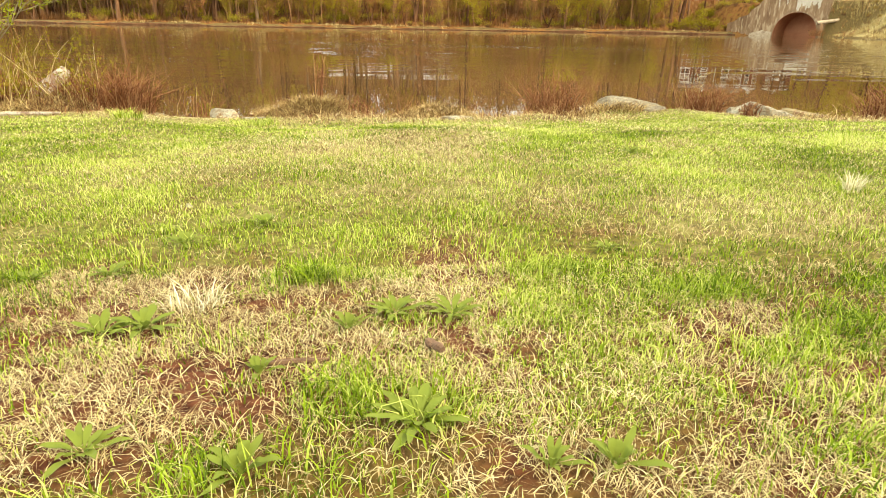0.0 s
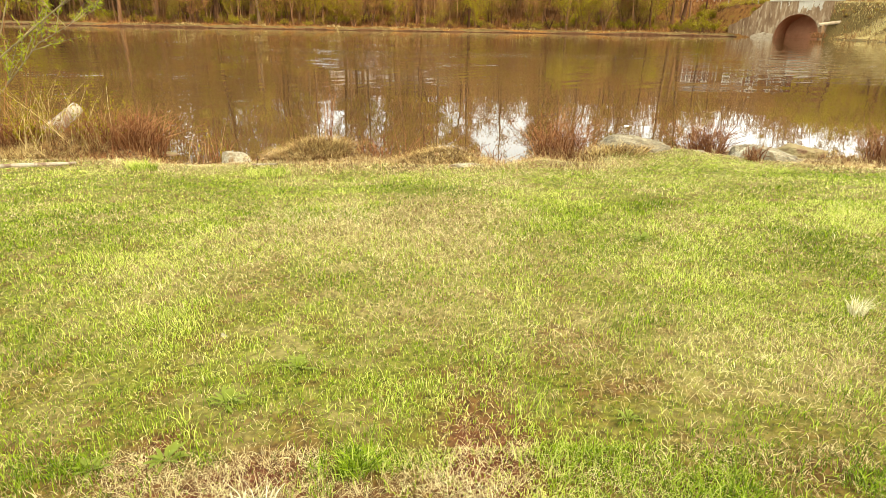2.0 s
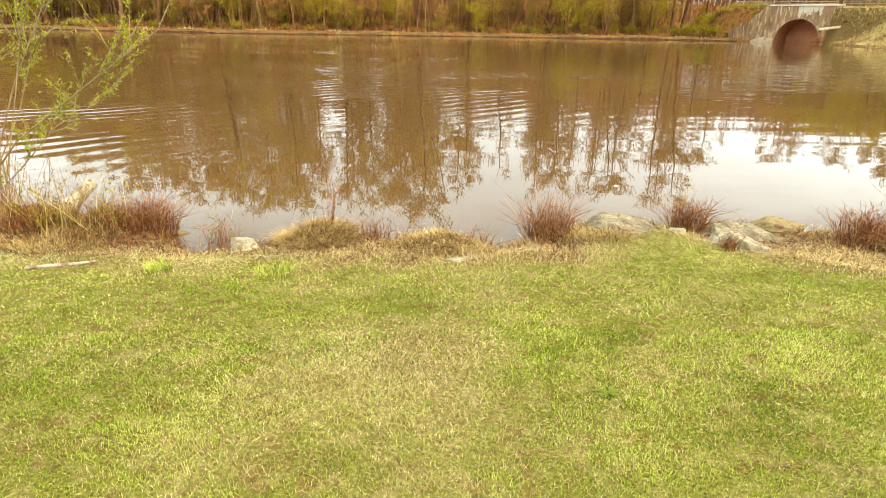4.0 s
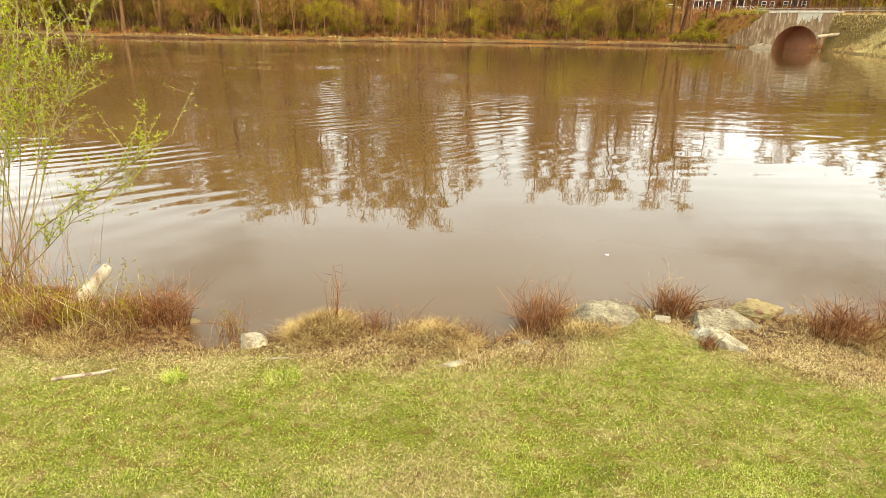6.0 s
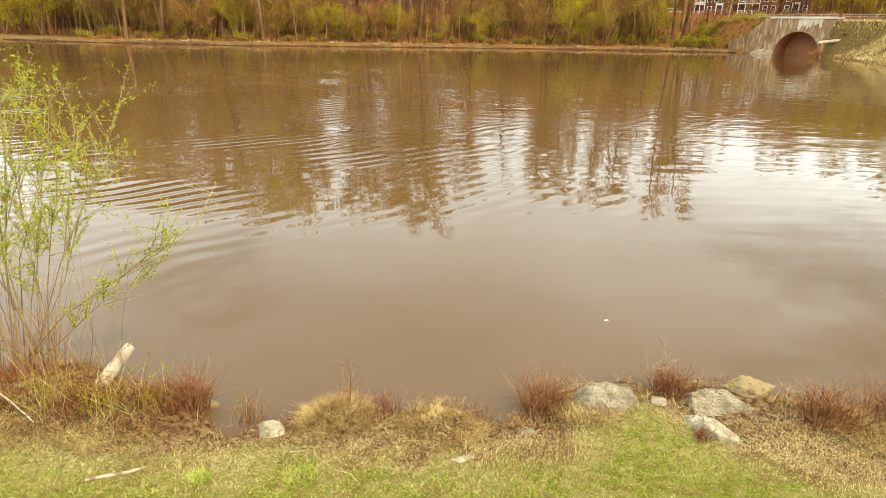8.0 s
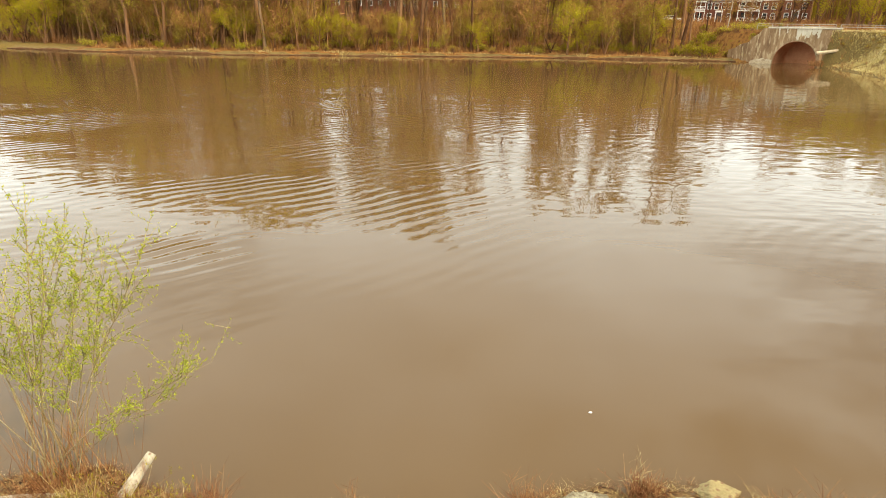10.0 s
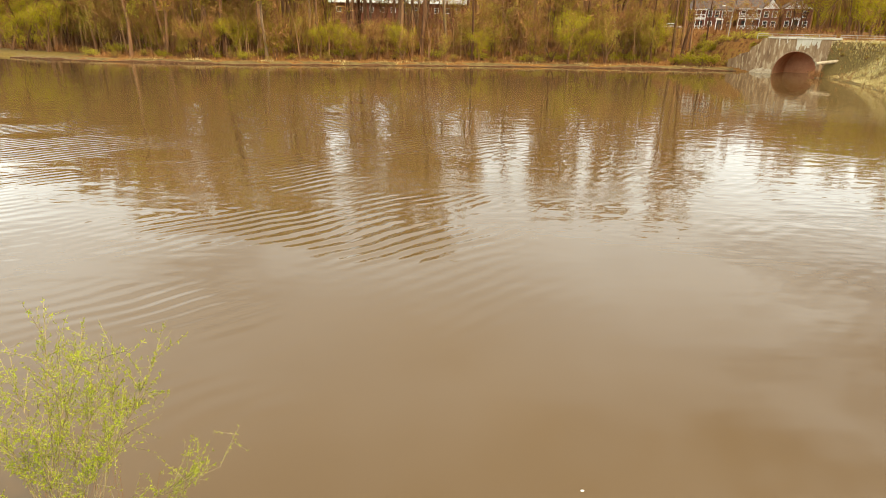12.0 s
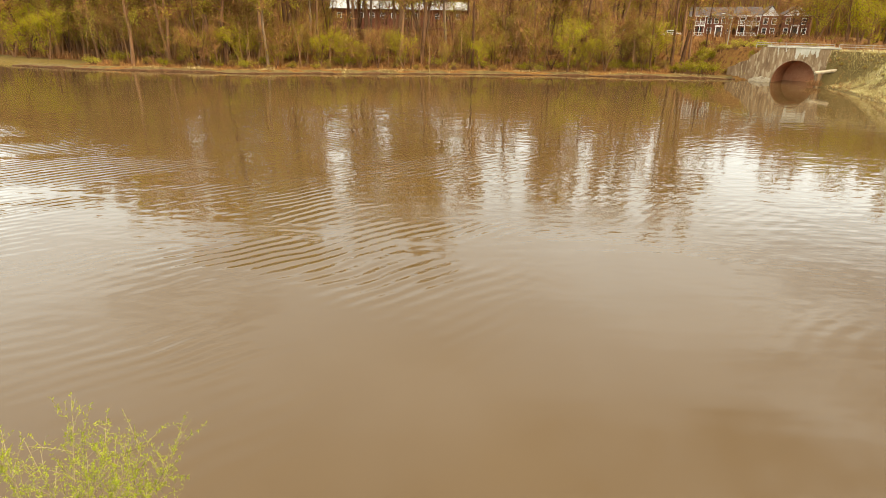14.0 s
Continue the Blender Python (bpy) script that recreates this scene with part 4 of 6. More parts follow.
def grow_bush(seed, r, h, stems, leaves, size):
    rng = random.Random(seed)
    wood, leaf = Shape(), Shape()
    ends = []
    for i in range(stems):
        a, k = rng.uniform(0, 6.28), rng.uniform(0.2, 1)
        p0 = Vector((rng.gauss(0, r * 0.2), rng.gauss(0, r * 0.2), -0.1))
        p2 = Vector((math.cos(a) * r * k, math.sin(a) * r * k, h * rng.uniform(0.5, 1.05) * (1.1 - 0.4 * k)))
        p1 = p0.lerp(p2, 0.5) + Vector((0, 0, h * 0.15))
        wood.tube([p0, p1, p2], [0.03, 0.02, 0.008], 3)
        ends.append((p0, p1, p2))
    for i in range(leaves):
        p0, p1, p2 = rng.choice(ends)
        p = p1.lerp(p2, rng.uniform(-0.3, 1.05)) + Vector((rng.gauss(0, 0.25), rng.gauss(0, 0.25), rng.gauss(0, 0.2)))
        d = rand_dir(rng)
        leaf.leaf(p, d, d.cross(rand_dir(rng)).normalized(), size * rng.uniform(0.6, 1.4), size * rng.uniform(0.5, 0.9))
    return wood, Shape(), leaf


BUSH = [
    tree_thing("bush", grow_bush(31, 1.9, 2.4, 26, 420, 0.22), M_BARK, M_LEAF_SHRUB, "rounded dark green bush on the far bank", "bush"),
    tree_thing("bush", grow_bush(32, 1.6, 1.8, 60, 420, 0.14), M_BARK, M_LEAF_BUD, "twiggy brown bush on the far bank", "bush"),
    tree_thing("bush", grow_bush(33, 2.2, 2.0, 28, 420, 0.22), M_BARK, M_LEAF_TREE, "spreading yellow-green bush on the far bank", "bush"),
]
G_TALL, G_SMALL, G_BUSH = "tall trees of the far woods", "understorey trees of the far woods", "bushes of the far bank"


def plant(proto, x, y, scale, rz, group, sink=0.15):
    ob = copy_thing(proto, Matrix())
    ob.matrix_basis = Matrix.LocRotScale((x, y, ground_at(x, y) - sink), Euler((0, 0, radians(rz))), (scale, scale, scale * 1.0))
    tagged(ob, group=group)
    return ob


def far_shore_y(x):
    xs = [p[0] for p in FAR_SHORE[8:22]][::-1]
    ys = [p[1] for p in FAR_SHORE[8:22]][::-1]
    return float(np.interp(x, xs, ys))


rng = random.Random(77)
GAPS = (-62, -48, -27, -14.6, 2.2, 11.4, 19.8, 37.3, 56)      # openings between the crowns, as seen at the shore's distance


def tallness(x):
    return float(np.interp(x, [-190, -110, -88, -62, -20, 8, 24, 33, 42, 60], [0.95, 1.02, 1.12, 1.33, 1.4, 1.32, 1.28, 1.28, 1.2, 0.95]))


# tall trees in rows up the slope, with the woods thick behind them
for row, (back, step, x_to) in enumerate(((9, 8.5, 60), (14, 6.0, 60), (19, 4.6, 60), (27, 5.0, 46), (38, 6.0, 40), (52, 7.0, 34))):
    x = -185.0 + rng.uniform(0, 4)
    while x < x_to:
        y = far_shore_y(x) + back + rng.uniform(-3, 3) + (7 if x < -74 else 0)
        seen = x * 152.0 / y
        gap = min(abs(seen - g) for g in GAPS) < 2.9 and back < 75
        sparse = seen > 5
        if not (-40 < x < 12 and 196 < y < 222) and not (gap and rng.random() < 0.93) and x / y < 0.4 and not (sparse and rng.random() < 0.38):
            plant(rng.choice((TALL[5], TALL[5], TALL[1], TALL[4], TALL[0]) if sparse else TALL), x, y, tallness(seen) * rng.uniform(0.78, 1.08), rng.uniform(0, 360), G_TALL)
        x += step * rng.uniform(0.5, 1.6)
for i in range(36):
    x = -185 + i * 2.9 + rng.uniform(-1, 1)
    plant(rng.choice(SMALL), x, far_shore_y(x) + rng.uniform(19, 36), rng.uniform(0.8, 1.5), rng.uniform(0, 360), G_SMALL)
for i in range(36):
    x = -185 + i * 6.5 + rng.uniform(-2, 2)
    y = far_shore_y(x) + rng.uniform(34, 62) + (8 if x < -74 else 0)
    if not (-40 < x < 12 and 196 < y < 222) and x / y < 0.36:
        plant(rng.choice((SMALL[0], SMALL[2], SMALL[2])), x, y, rng.uniform(1.2, 1.9), rng.uniform(0, 360), G_SMALL)
for x in np.arange(-76, 52, 1.25):
    x = float(x) + rng.uniform(-2, 2)
    k = rng.uniform(0.4, 0.75) if -24 < x < 5 else rng.uniform(0.6, 1.2)       # low growth before the long building
    if not (-24 < x < 5 and rng.random() < 0.35):
        plant(rng.choice(SMALL), x, far_shore_y(x) + rng.uniform(5, 24), k, rng.uniform(0, 360), G_SMALL)
for x in np.arange(-74, 58, 1.5):
    x = float(x) + rng.uniform(-1, 1)
    plant(rng.choice(BUSH), x, far_shore_y(x) + rng.uniform(2.5, 14), rng.uniform(0.6, 1.2), rng.uniform(0, 360), G_BUSH, 0.1)
# the round green tree on the shore, the bushes beside the culvert, the trees before the houses
G_LEAFY = "leafy green trees"
for x, y, k in ((27, 132.4, 1.05), (-105, 152, 1.2), (-99, 148, 0.9), (-92, 145, 1.05), (-26, 132, 0.65), (-21.5, 133, 0.7), (-17.5, 132, 0.55), (-8.6, 134, 0.7), (8, 135, 0.6), (-42.5, 130, 0.75), (-48, 130, 0.7),
                (31.5, 134.5, 0.7), (48, 140, 0.9), (90, 150, 1.25), (95, 147, 1.35), (100, 150, 1.6), (105, 148, 1.7), (110, 149, 1.7), (97, 142, 1.0), (115, 146, 1.8), (46, 138.5, 0.7)):
    plant(LEAFY, x, y, k, k * 700 + x * 31, G_LEAFY)
for i in range(60):
    x, y = rng.uniform(44, 110), rng.uniform(134, 157)
    if (x - ARCH.x) * ARCH_N.x + (y - ARCH.y) * ARCH_N.y > 13:
        plant(rng.choice(BUSH), x, y, rng.uniform(0.45, 0.8), rng.uniform(0, 360), G_BUSH, 0.1)
for i in range(46):
    u, n = rng.uniform(-24, -7.2), rng.uniform(0.4, 9)
    n += 0.42 * (-6.5 - u)
    p = at_arch(u, n)
    plant(rng.choice(BUSH), p.x, p.y, rng.uniform(0.5, 0.95), rng.uniform(0, 360), G_BUSH, 0.1)
for i in range(30):
    u, n = rng.uniform(5.5, 22), rng.uniform(-9, -1.0)
    p = at_arch(u, n)
    if ground_at(p.x, p.y) > 0.3:
        plant(BUSH[1], p.x, p.y, rng.uniform(0.22, 0.42), rng.uniform(0, 360), G_BUSH, 0.1)
for x, y, k in ((55.5, 130.8, 1.5), (53, 132.5, 1.4), (57.6, 130.6, 1.2), (50.5, 134, 1.0)):
    plant(BUSH[0], x, y, k, k * 300, G_BUSH, 0.1)
for x, y, k, p in ((85, 153, 0.9, 2), (80, 152, 0.7, 2), (74, 152, 0.8, 2), (68, 150, 0.9, 2), (88, 154, 1.0, 2)):
    plant(SMALL[p], x, y, k, k * 200, G_SMALL)
for x, y, k, p in ((55, 142, 1.3, 1), (56.5, 147, 1.3, 5), (52, 140, 1.3, 5), (63, 149, 0.7, 5), (106, 153, 0.9, 4), (112, 143, 0.9, 0), (119, 140, 1.0, 1), (125, 136, 1.0, 5)):
    plant(TALL[p], x, y, k, k * 500, G_TALL)
for i in range(36):
    x = 60 + i * 2.3 + rng.uniform(-1, 1)
    plant(TALL[rng.choice((0, 1, 5, 5, 4, 3))], x, 186 + rng.uniform(-6, 34) - 0.3 * (x - 60), rng.uniform(0.65, 1.1), rng.uniform(0, 360), G_TALL)
for proto in TALL + SMALL + BUSH + [LEAFY]:
    for o in (*proto.children_recursive, proto):
        bpy.data.objects.remove(o)


# ---------------------------------------------------------------- lawn
def blade_mesh(name, material, x, y, z, h, w, az, lean, curl, rs):
    """Many blades in one mesh: a quad and a tip each. lean and curl are sideways shifts of middle and tip, in heights."""
    n = len(x)
    dx, dy = np.cos(az), np.sin(az)
    sa = az + np.pi / 2 + rs.uniform(-0.9, 0.9, n)
    sx, sy = np.cos(sa) * w / 2, np.sin(sa) * w / 2
    mx, my, mz = x + dx * h * lean * 0.45, y + dy * h * lean * 0.45, z + h * 0.55
    reach = lean + curl
    tx, ty, tz = x + dx * h * reach, y + dy * h * reach, z + h * np.clip(1.0 - 0.35 * curl, 0.1, 1)
    v = np.empty((n, 5, 3), np.float32)
    v[:, 0] = np.stack([x - sx, y - sy, z - 0.006], -1)
    v[:, 1] = np.stack([x + sx, y + sy, z - 0.006], -1)
    v[:, 2] = np.stack([mx + sx * 0.85, my + sy * 0.85, mz], -1)
    v[:, 3] = np.stack([mx - sx * 0.85, my - sy * 0.85, mz], -1)
    v[:, 4] = np.stack([tx, ty, tz], -1)
    me = bpy.data.meshes.new(name)
    me.vertices.add(n * 5)
    me.vertices.foreach_set("co", v.reshape(-1))
    base = (np.arange(n) * 5)[:, None]
    loops = np.concatenate([base + [0, 1, 2, 3], base + [3, 2, 4]], 1).astype(np.int32)
    me.loops.add(n * 7)
    me.loops.foreach_set("vertex_index", loops.reshape(-1))
    me.polygons.add(n * 2)
    starts = np.stack([np.arange(n) * 7, np.arange(n) * 7 + 4], -1).astype(np.int32)
    me.polygons.foreach_set("loop_start", starts.reshape(-1))
    me.update(calc_edges=True)
    me.materials.append(material)
    return me


def scatter(rs, count, x0, x1, y0, y1, keep):
    x, y = rs.uniform(x0, x1, count), rs.uniform(y0, y1, count)
    k = rs.uniform(0, 1, count) < keep(x, y) * smooth01((np.minimum(x - x0, x1 - x) + 0.05) / 0.3)
    return x[k], y[k]


def open_soil(x, y):
    """Hand-sized spots of red earth in the worn ground."""
    v = 0.45 * waves(x, y, 24.0, 51) + 0.6 * waves(x, y, 52.0, 52) + 0.3 * bare_patches(x, y)
    return smooth01((v - 0.32) / 0.3) * (0.3 + 0.7 * smooth01((1.45 - y) / 0.5)) * smooth01((4.5 - y) / 0.6)


def turf_amount(x, y):
    d = shore_distance(x, y) + np.random.RandomState(5).normal(0, 0.16, np.shape(x))
    lush = 0.68 + 0.25 * waves(x, y, 7.0, 21) + 0.25 * waves(x, y, 16.0, 22) + 0.3 * waves(x, y, 31.0, 23)
    clumped = smooth01((lush + 0.25 * waves(x, y, 14.0, 24) - 0.35) / 0.5)      # the worn turf grows in clumps
    lush = np.where(y < 1.6, lush + (1.15 * clumped - lush) * 0.8 * smooth01((1.6 - y) / 0.6), lush)
    lush = np.maximum(lush, 0.2) * (1 - 0.6 * open_soil(x, y))
    return np.clip(smooth01((d - bank_width(x) + 0.42 - 0.3 * waves(x, y, 2.2, 7) - 0.2 * waves(x, y, 9.0, 8)) / 0.8) * lush * (1 - 0.68 * bare_patches(x, y)) * (1 - 0.62 * straw_patch(x, y)), 0, 1)


BANDS = [(95000, -1.05, 1.05, 0.05, 1.15), (120000, -1.9, 1.9, 0.15, 1.9), (190000, -3.6, 3.6, 1.9, 3.6), (190000, -6.2, 6.2, 3.6, 6.6)]


def build_grass():
    rs = np.random.RandomState(3)
    xy = [scatter(rs, n, *b, turf_amount) for n, *b in BANDS]
    x, y = np.concatenate([p[0] for p in xy]), np.concatenate([p[1] for p in xy])
    n = len(x)
    z = ground_height(x, y)
    clump = np.clip(0.5 + 0.5 * waves(x, y, 20.0, 31) + 0.35 * waves(x, y, 7.0, 32), 0, 1.6)
    tall = 0.006 + 0.0145 * clump * (1 - 0.25 * smooth01((y - 1.0) / 1.5)) * (1 - 0.4 * smooth01((y - 3.0) / 1.5))
    h = np.clip(tall * rs.lognormal(0, 0.38, n), 0.009, 0.075)
    w = rs.uniform(0.0013, 0.0029, n) * (1 + 1.3 * smooth01((y - 1.6) / 3.0))
    me = blade_mesh("grass", M_GRASS, x, y, z, h, w, rs.uniform(0, 6.283, n), rs.uniform(0.05, 0.9, n), rs.uniform(0, 0.7, n), rs)
    tagged(new("grass", me), "short uneven yellow-green spring lawn grass", "grass", kind="stuff")
    # dry thatch lying flat
    xy = [scatter(rs, m, *b, lambda x, y: np.clip(0.42 + 0.6 * bare_patches(x, y) * (1 - 0.25 * smooth01((y - 1.3) / 0.8)) + 0.3 * waves(x, y, 2.4, 41) + 0.6 * straw_patch(x, y) + 0.7 * (1 - smooth01((shore_distance(x, y) - bank_width(x) - 0.1) / 0.8)), 0.08, 1) * (1 - 0.72 * open_soil(x, y)) * smooth01((shore_distance(x, y) - 0.3) / 0.4))
          for m, b in ((115000, BANDS[0][1:]), (70000, BANDS[1][1:]), (75000, BANDS[2][1:]), (85000, BANDS[3][1:]))]
    xy.append(scatter(rs, 60000, -6, 6, 4.4, 6.4, lambda x, y: 0.9 * np.exp(-((shore_distance(x, y) - bank_width(x)) / 0.35) ** 2)))
    xy.append(scatter(rs, 70000, -1.5, 1.6, 1.2, 4.6, lambda x, y: 0.85 * straw_patch(x, y)))
    x, y = np.concatenate([p[0] for p in xy]), np.concatenate([p[1] for p in xy])
    n = len(x)
    h = rs.uniform(0.003, 0.009, n)
    me = blade_mesh("dry_thatch", M_STRAW, x, y, ground_height(x, y) + 0.004 + 0.012 * straw_patch(x, y) * smooth01((y - 1.2) / 0.3) * rs.uniform(0, 1, n), h, rs.uniform(0.0007, 0.0018, n) * (1 + 2.2 * smooth01((y - 1.6) / 3.0)), rs.uniform(0, 6.283, n), rs.uniform(1.2, 5.0, n), rs.uniform(0.1, 1.2, n), rs)
    tagged(new("dry_thatch", me), "pale dry dead grass lying over bare soil", "grass", kind="stuff")


build_grass()


BOULDERS = [(2.14, 6.45, 0.6), (3.68, 6.5, 0.75), (3.22, 5.85, 0.48), (4.35, 7.0, 0.45), (-2.04, 5.98, 0.25), (2.79, 6.5, 0.16), (0.2, 5.29, 0.14), (-3.04, 6.5, 0.2)]


def clear_of_rocks(x, y):
    return np.min([np.hypot(x - cx, (y - cy) * 1.3) > 0.85 * r for cx, cy, r in BOULDERS], axis=0)


def build_bank_grass():
    """Dead grass and stems along the water's edge, and fallen leaves."""
    rs = np.random.RandomState(9)

    def keep(x, y):
        d = shore_distance(x, y)
        wide = bank_width(x) - 0.1 + 0.3 * waves(x, y, 2.2, 7) + rs.normal(0, 0.22, np.shape(x))
        return np.clip((d > -0.03) * (1 - smooth01((d - wide + 0.25) / 0.9)) * (0.72 + 0.4 * waves(x, y, 6.0, 51)) * clear_of_rocks(x, y), 0, 1)

    x, y = scatter(rs, 150000, -9, 8, 4.4, 8.2, lambda x, y: keep(x, y) * np.interp(x, [-3.2, -2.2], [0.4, 1.0]))
    n = len(x)
    h = np.clip(0.040 * rs.lognormal(0, 0.5, n) * (1 + 0.5 * waves(x, y, 4.0, 52)), 0.012, 0.26)
    me = blade_mesh("dead_grass", M_BANK, x, y, ground_height(x, y), h, rs.uniform(0.002, 0.006, n), rs.uniform(0, 6.283, n), rs.uniform(0.3, 1.6, n), rs.uniform(0.1, 0.8, n), rs)
    tagged(new("dead_grass", me), "matted straw-coloured dead grass on the bank", "grass", kind="stuff")
    x, y = scatter(rs, 150000, -9, 8, 4.6, 8.2, lambda x, y: keep(x, y) * np.interp(x, [-3.2, -2.2], [2.2, 1.0]) * (0.6 + 0.5 * waves(x, y, 3.3, 54)) * (1 - 0.85 * smooth01((shore_distance(x, y) / bank_width(x) - np.interp(x, [-3.2, -2.2], [0.6, 0.35])) / 0.4)))
    n = len(x)
    h = np.clip(0.042 * rs.lognormal(0, 0.5, n), 0.012, 0.22)
    me = blade_mesh("rusty_grass", M_REED, x, y, ground_height(x, y), h, rs.uniform(0.002, 0.006, n), rs.uniform(0, 6.283, n), rs.uniform(0.3, 1.6, n), rs.uniform(0.1, 0.8, n), rs)
    tagged(new("rusty_grass", me), "rust-brown dead stalks matted along the bank", "grass", kind="stuff")
    x, y = scatter(rs, 10000, -9, 8, 4.6, 8.2, lambda x, y: keep(x, y) * (0.35 + 0.65 * (waves(x, y, 3.0, 53) > 0)))
    s, g = Shape(), random.Random(4)
    for px, py, pz in zip(x, y, ground_height(x, y)):
        d = rand_dir(g)
        d.z *= 0.35
        d.normalize()
        s.leaf(Vector((px, py, pz + g.uniform(0.005, 0.05))), d, d.cross(rand_dir(g, 1.0)).normalized(), g.uniform(0.022, 0.055), g.uniform(0.014, 0.03))
    tagged(new("fallen_leaves", s.mesh("fallen_leaves", M_DEADLEAF)), "brown fallen leaves caught on the bank", "leaves", kind="stuff")


build_bank_grass()


# ---------------------------------------------------------------- plants of the lawn and bank
def stem_clump(name, label, x, y, r, h, stems, material, seed, droop=0.25, thin=0.0035, side=2, z=None, lean=0.28):
    """A clump of dead or live stems with short side twigs."""
    g = random.Random(seed)
    root = thing(name, label, "plant", Matrix.Translation((x, y, (ground_at(x, y) if z is None else z) - 0.01)))
    stem, twig = Shape(), Shape()
    for i in range(stems):
        a, k = g.uniform(0, 6.28), g.random() ** 0.6
        p0 = Vector((math.cos(a) * r * k * 0.75, math.sin(a) * r * k * 0.75, 0))
        p0.z = max(ground_at(x + p0.x, y + p0.y), WATER_Z - 0.05) - ground_at(x, y) - 0.01
        hh = h * g.uniform(0.35, 1.1)
        out = Vector((math.cos(a) * k, math.sin(a) * k, 0)) * hh * g.uniform(-0.2, 0.5) + Vector((g.gauss(0, lean), g.gauss(0, lean), 0)) * hh
        p1 = p0 + out * 0.4 + Vector((g.gauss(0, 0.06) * hh, g.gauss(0, 0.06) * hh, hh * g.uniform(0.4, 0.7)))
        p2 = p0 + out * (1 + droop) + Vector((0, 0, hh * (1 - droop * g.random())))
        stem.tube([p0, p1, p2], [thin, thin * 0.8, thin * 0.35], 3)
        for j in range(side):
            q = p1.lerp(p2, g.uniform(-0.4, 0.95))
            d = rand_dir(g, 0.4)
            twig.leaf(q, d, d.cross(rand_dir(g)).normalized(), g.uniform(0.04, 0.13) * (h / 0.4), thin * 1.6)
    share("stem", stem.mesh("stem", material), root)
    if twig.n:
        share("side_twig", twig.mesh("side_twig", material), root)
    return root


def grass_tuft(name, label, x, y, r, h, count, material, seed, w=0.005, category="grass tuft", splay=0.9):
    rs = np.random.RandomState(seed)
    a, k = rs.uniform(0, 6.283, count), rs.uniform(0, 1, count) ** 0.5
    bx, by = x + np.cos(a) * k * r, y + np.sin(a) * k * r
    me = blade_mesh(name, material, bx, by, ground_height(bx, by), h * rs.uniform(0.45, 1.1, count), rs.uniform(0.6, 1.2, count) * w,
                    a + rs.normal(0, 1.3, count), k * splay + rs.uniform(0, splay, count), rs.uniform(0.1, splay, count), rs)
    return tagged(new(name, me), label, category)


def rosette(x, y, size, leaves, seed, label, upright=0.45):
    """A broad-leaved weed: a ring of long leaves with a folded midrib."""
    g = random.Random(seed)
    root = thing("broadleaf_weed", label, "weed", Matrix.Translation((x, y, ground_at(x, y))), "broadleaf weeds in the lawn")
    size *= 0.8
    for i in range(leaves + 8):
        bm = bmesh.new()
        inner = i / (leaves + 8)                     # outer leaves lie low, inner ones stand and are shorter
        a = 2.4 * i + g.uniform(-0.4, 0.4)
        length, width = size * g.uniform(0.75, 1.15) * (1 - 0.35 * inner), size * g.uniform(0.14, 0.20)
        rise = upright * (0.7 + 2.0 * inner) * g.uniform(0.7, 1.3)
        bend = g.uniform(-0.25, 0.25)
        rows = 9
        prev = None
        for j in range(rows):
            k = j / (rows - 1)
            ww = width * 0.5 * max(0.3 * (1 - k), math.sin(math.pi * k ** 1.2) ** 0.75)
            rr = length * k * math.cos(min(rise, 1.3)) + 0.004
            zz = 0.004 + length * math.sin(min(rise, 1.3)) * (k - 0.45 * k * k) + 0.001 * math.sin(k * 11 + i)
            aa = a + bend * k
            c = [bm.verts.new((rr * math.cos(aa) - q * ww * math.sin(aa), rr * math.sin(aa) + q * ww * math.cos(aa), zz + (abs(q) * ww * 0.4))) for q in (-1, 0, 1)]
            if prev:
                for q in range(2):
                    bm.faces.new((prev[q], prev[q + 1], c[q + 1], c[q]))
            prev = c
        part("leaf", bm, M_DOCK, root, smooth=True)
    return root


WEEDS = [(-0.01, 0.575, 0.085, 15, "large plantain rosette with bright green leaves"), (-0.19, 0.485, 0.075, 7, "coarse dock plant with long curling leaves"),
         (-0.46, 0.85, 0.085, 11, "green plantain in worn turf"), (-0.52, 0.83, 0.08, 9, "green plantain in worn turf"),
         (-0.06, 0.905, 0.075, 10, "flat plantain on bare soil"), (0.04, 0.895, 0.075, 10, "flat plantain on bare soil"), (-0.13, 0.84, 0.06, 6, "young plantain with upright leaves"),
         (-0.23, 0.695, 0.055, 5, "small upright young weed"), (0.20, 0.495, 0.07, 6, "upright young dock plant"), (0.13, 0.495, 0.055, 6, "upright young dock plant"),
         (-0.37, 0.52, 0.065, 8, "green plantain in worn turf"), (-0.66, 1.12, 0.075, 10, "green plantain in worn turf"), (-0.81, 1.09, 0.06, 7, "bright young plantain in worn turf"),
         (-0.46, 1.54, 0.075, 9, "dark green low weed rosette"), (-0.61, 1.36, 0.08, 10, "dark green low weed rosette"), (0.94, 2.77, 0.10, 9, "broad dock plant in the lawn"),
         (-0.05, 2.7, 0.05, 7, "small low weed rosette"), (0.4, 1.25, 0.05, 6, "small low weed rosette"), (1.35, 1.62, 0.06, 8, "small low weed rosette")]
for i, (x, y, s, n, lab) in enumerate(WEEDS):
    rosette(x, y, s, n, 100 + i, lab, 0.75 if "upright" in lab or "curling" in lab else 0.4)

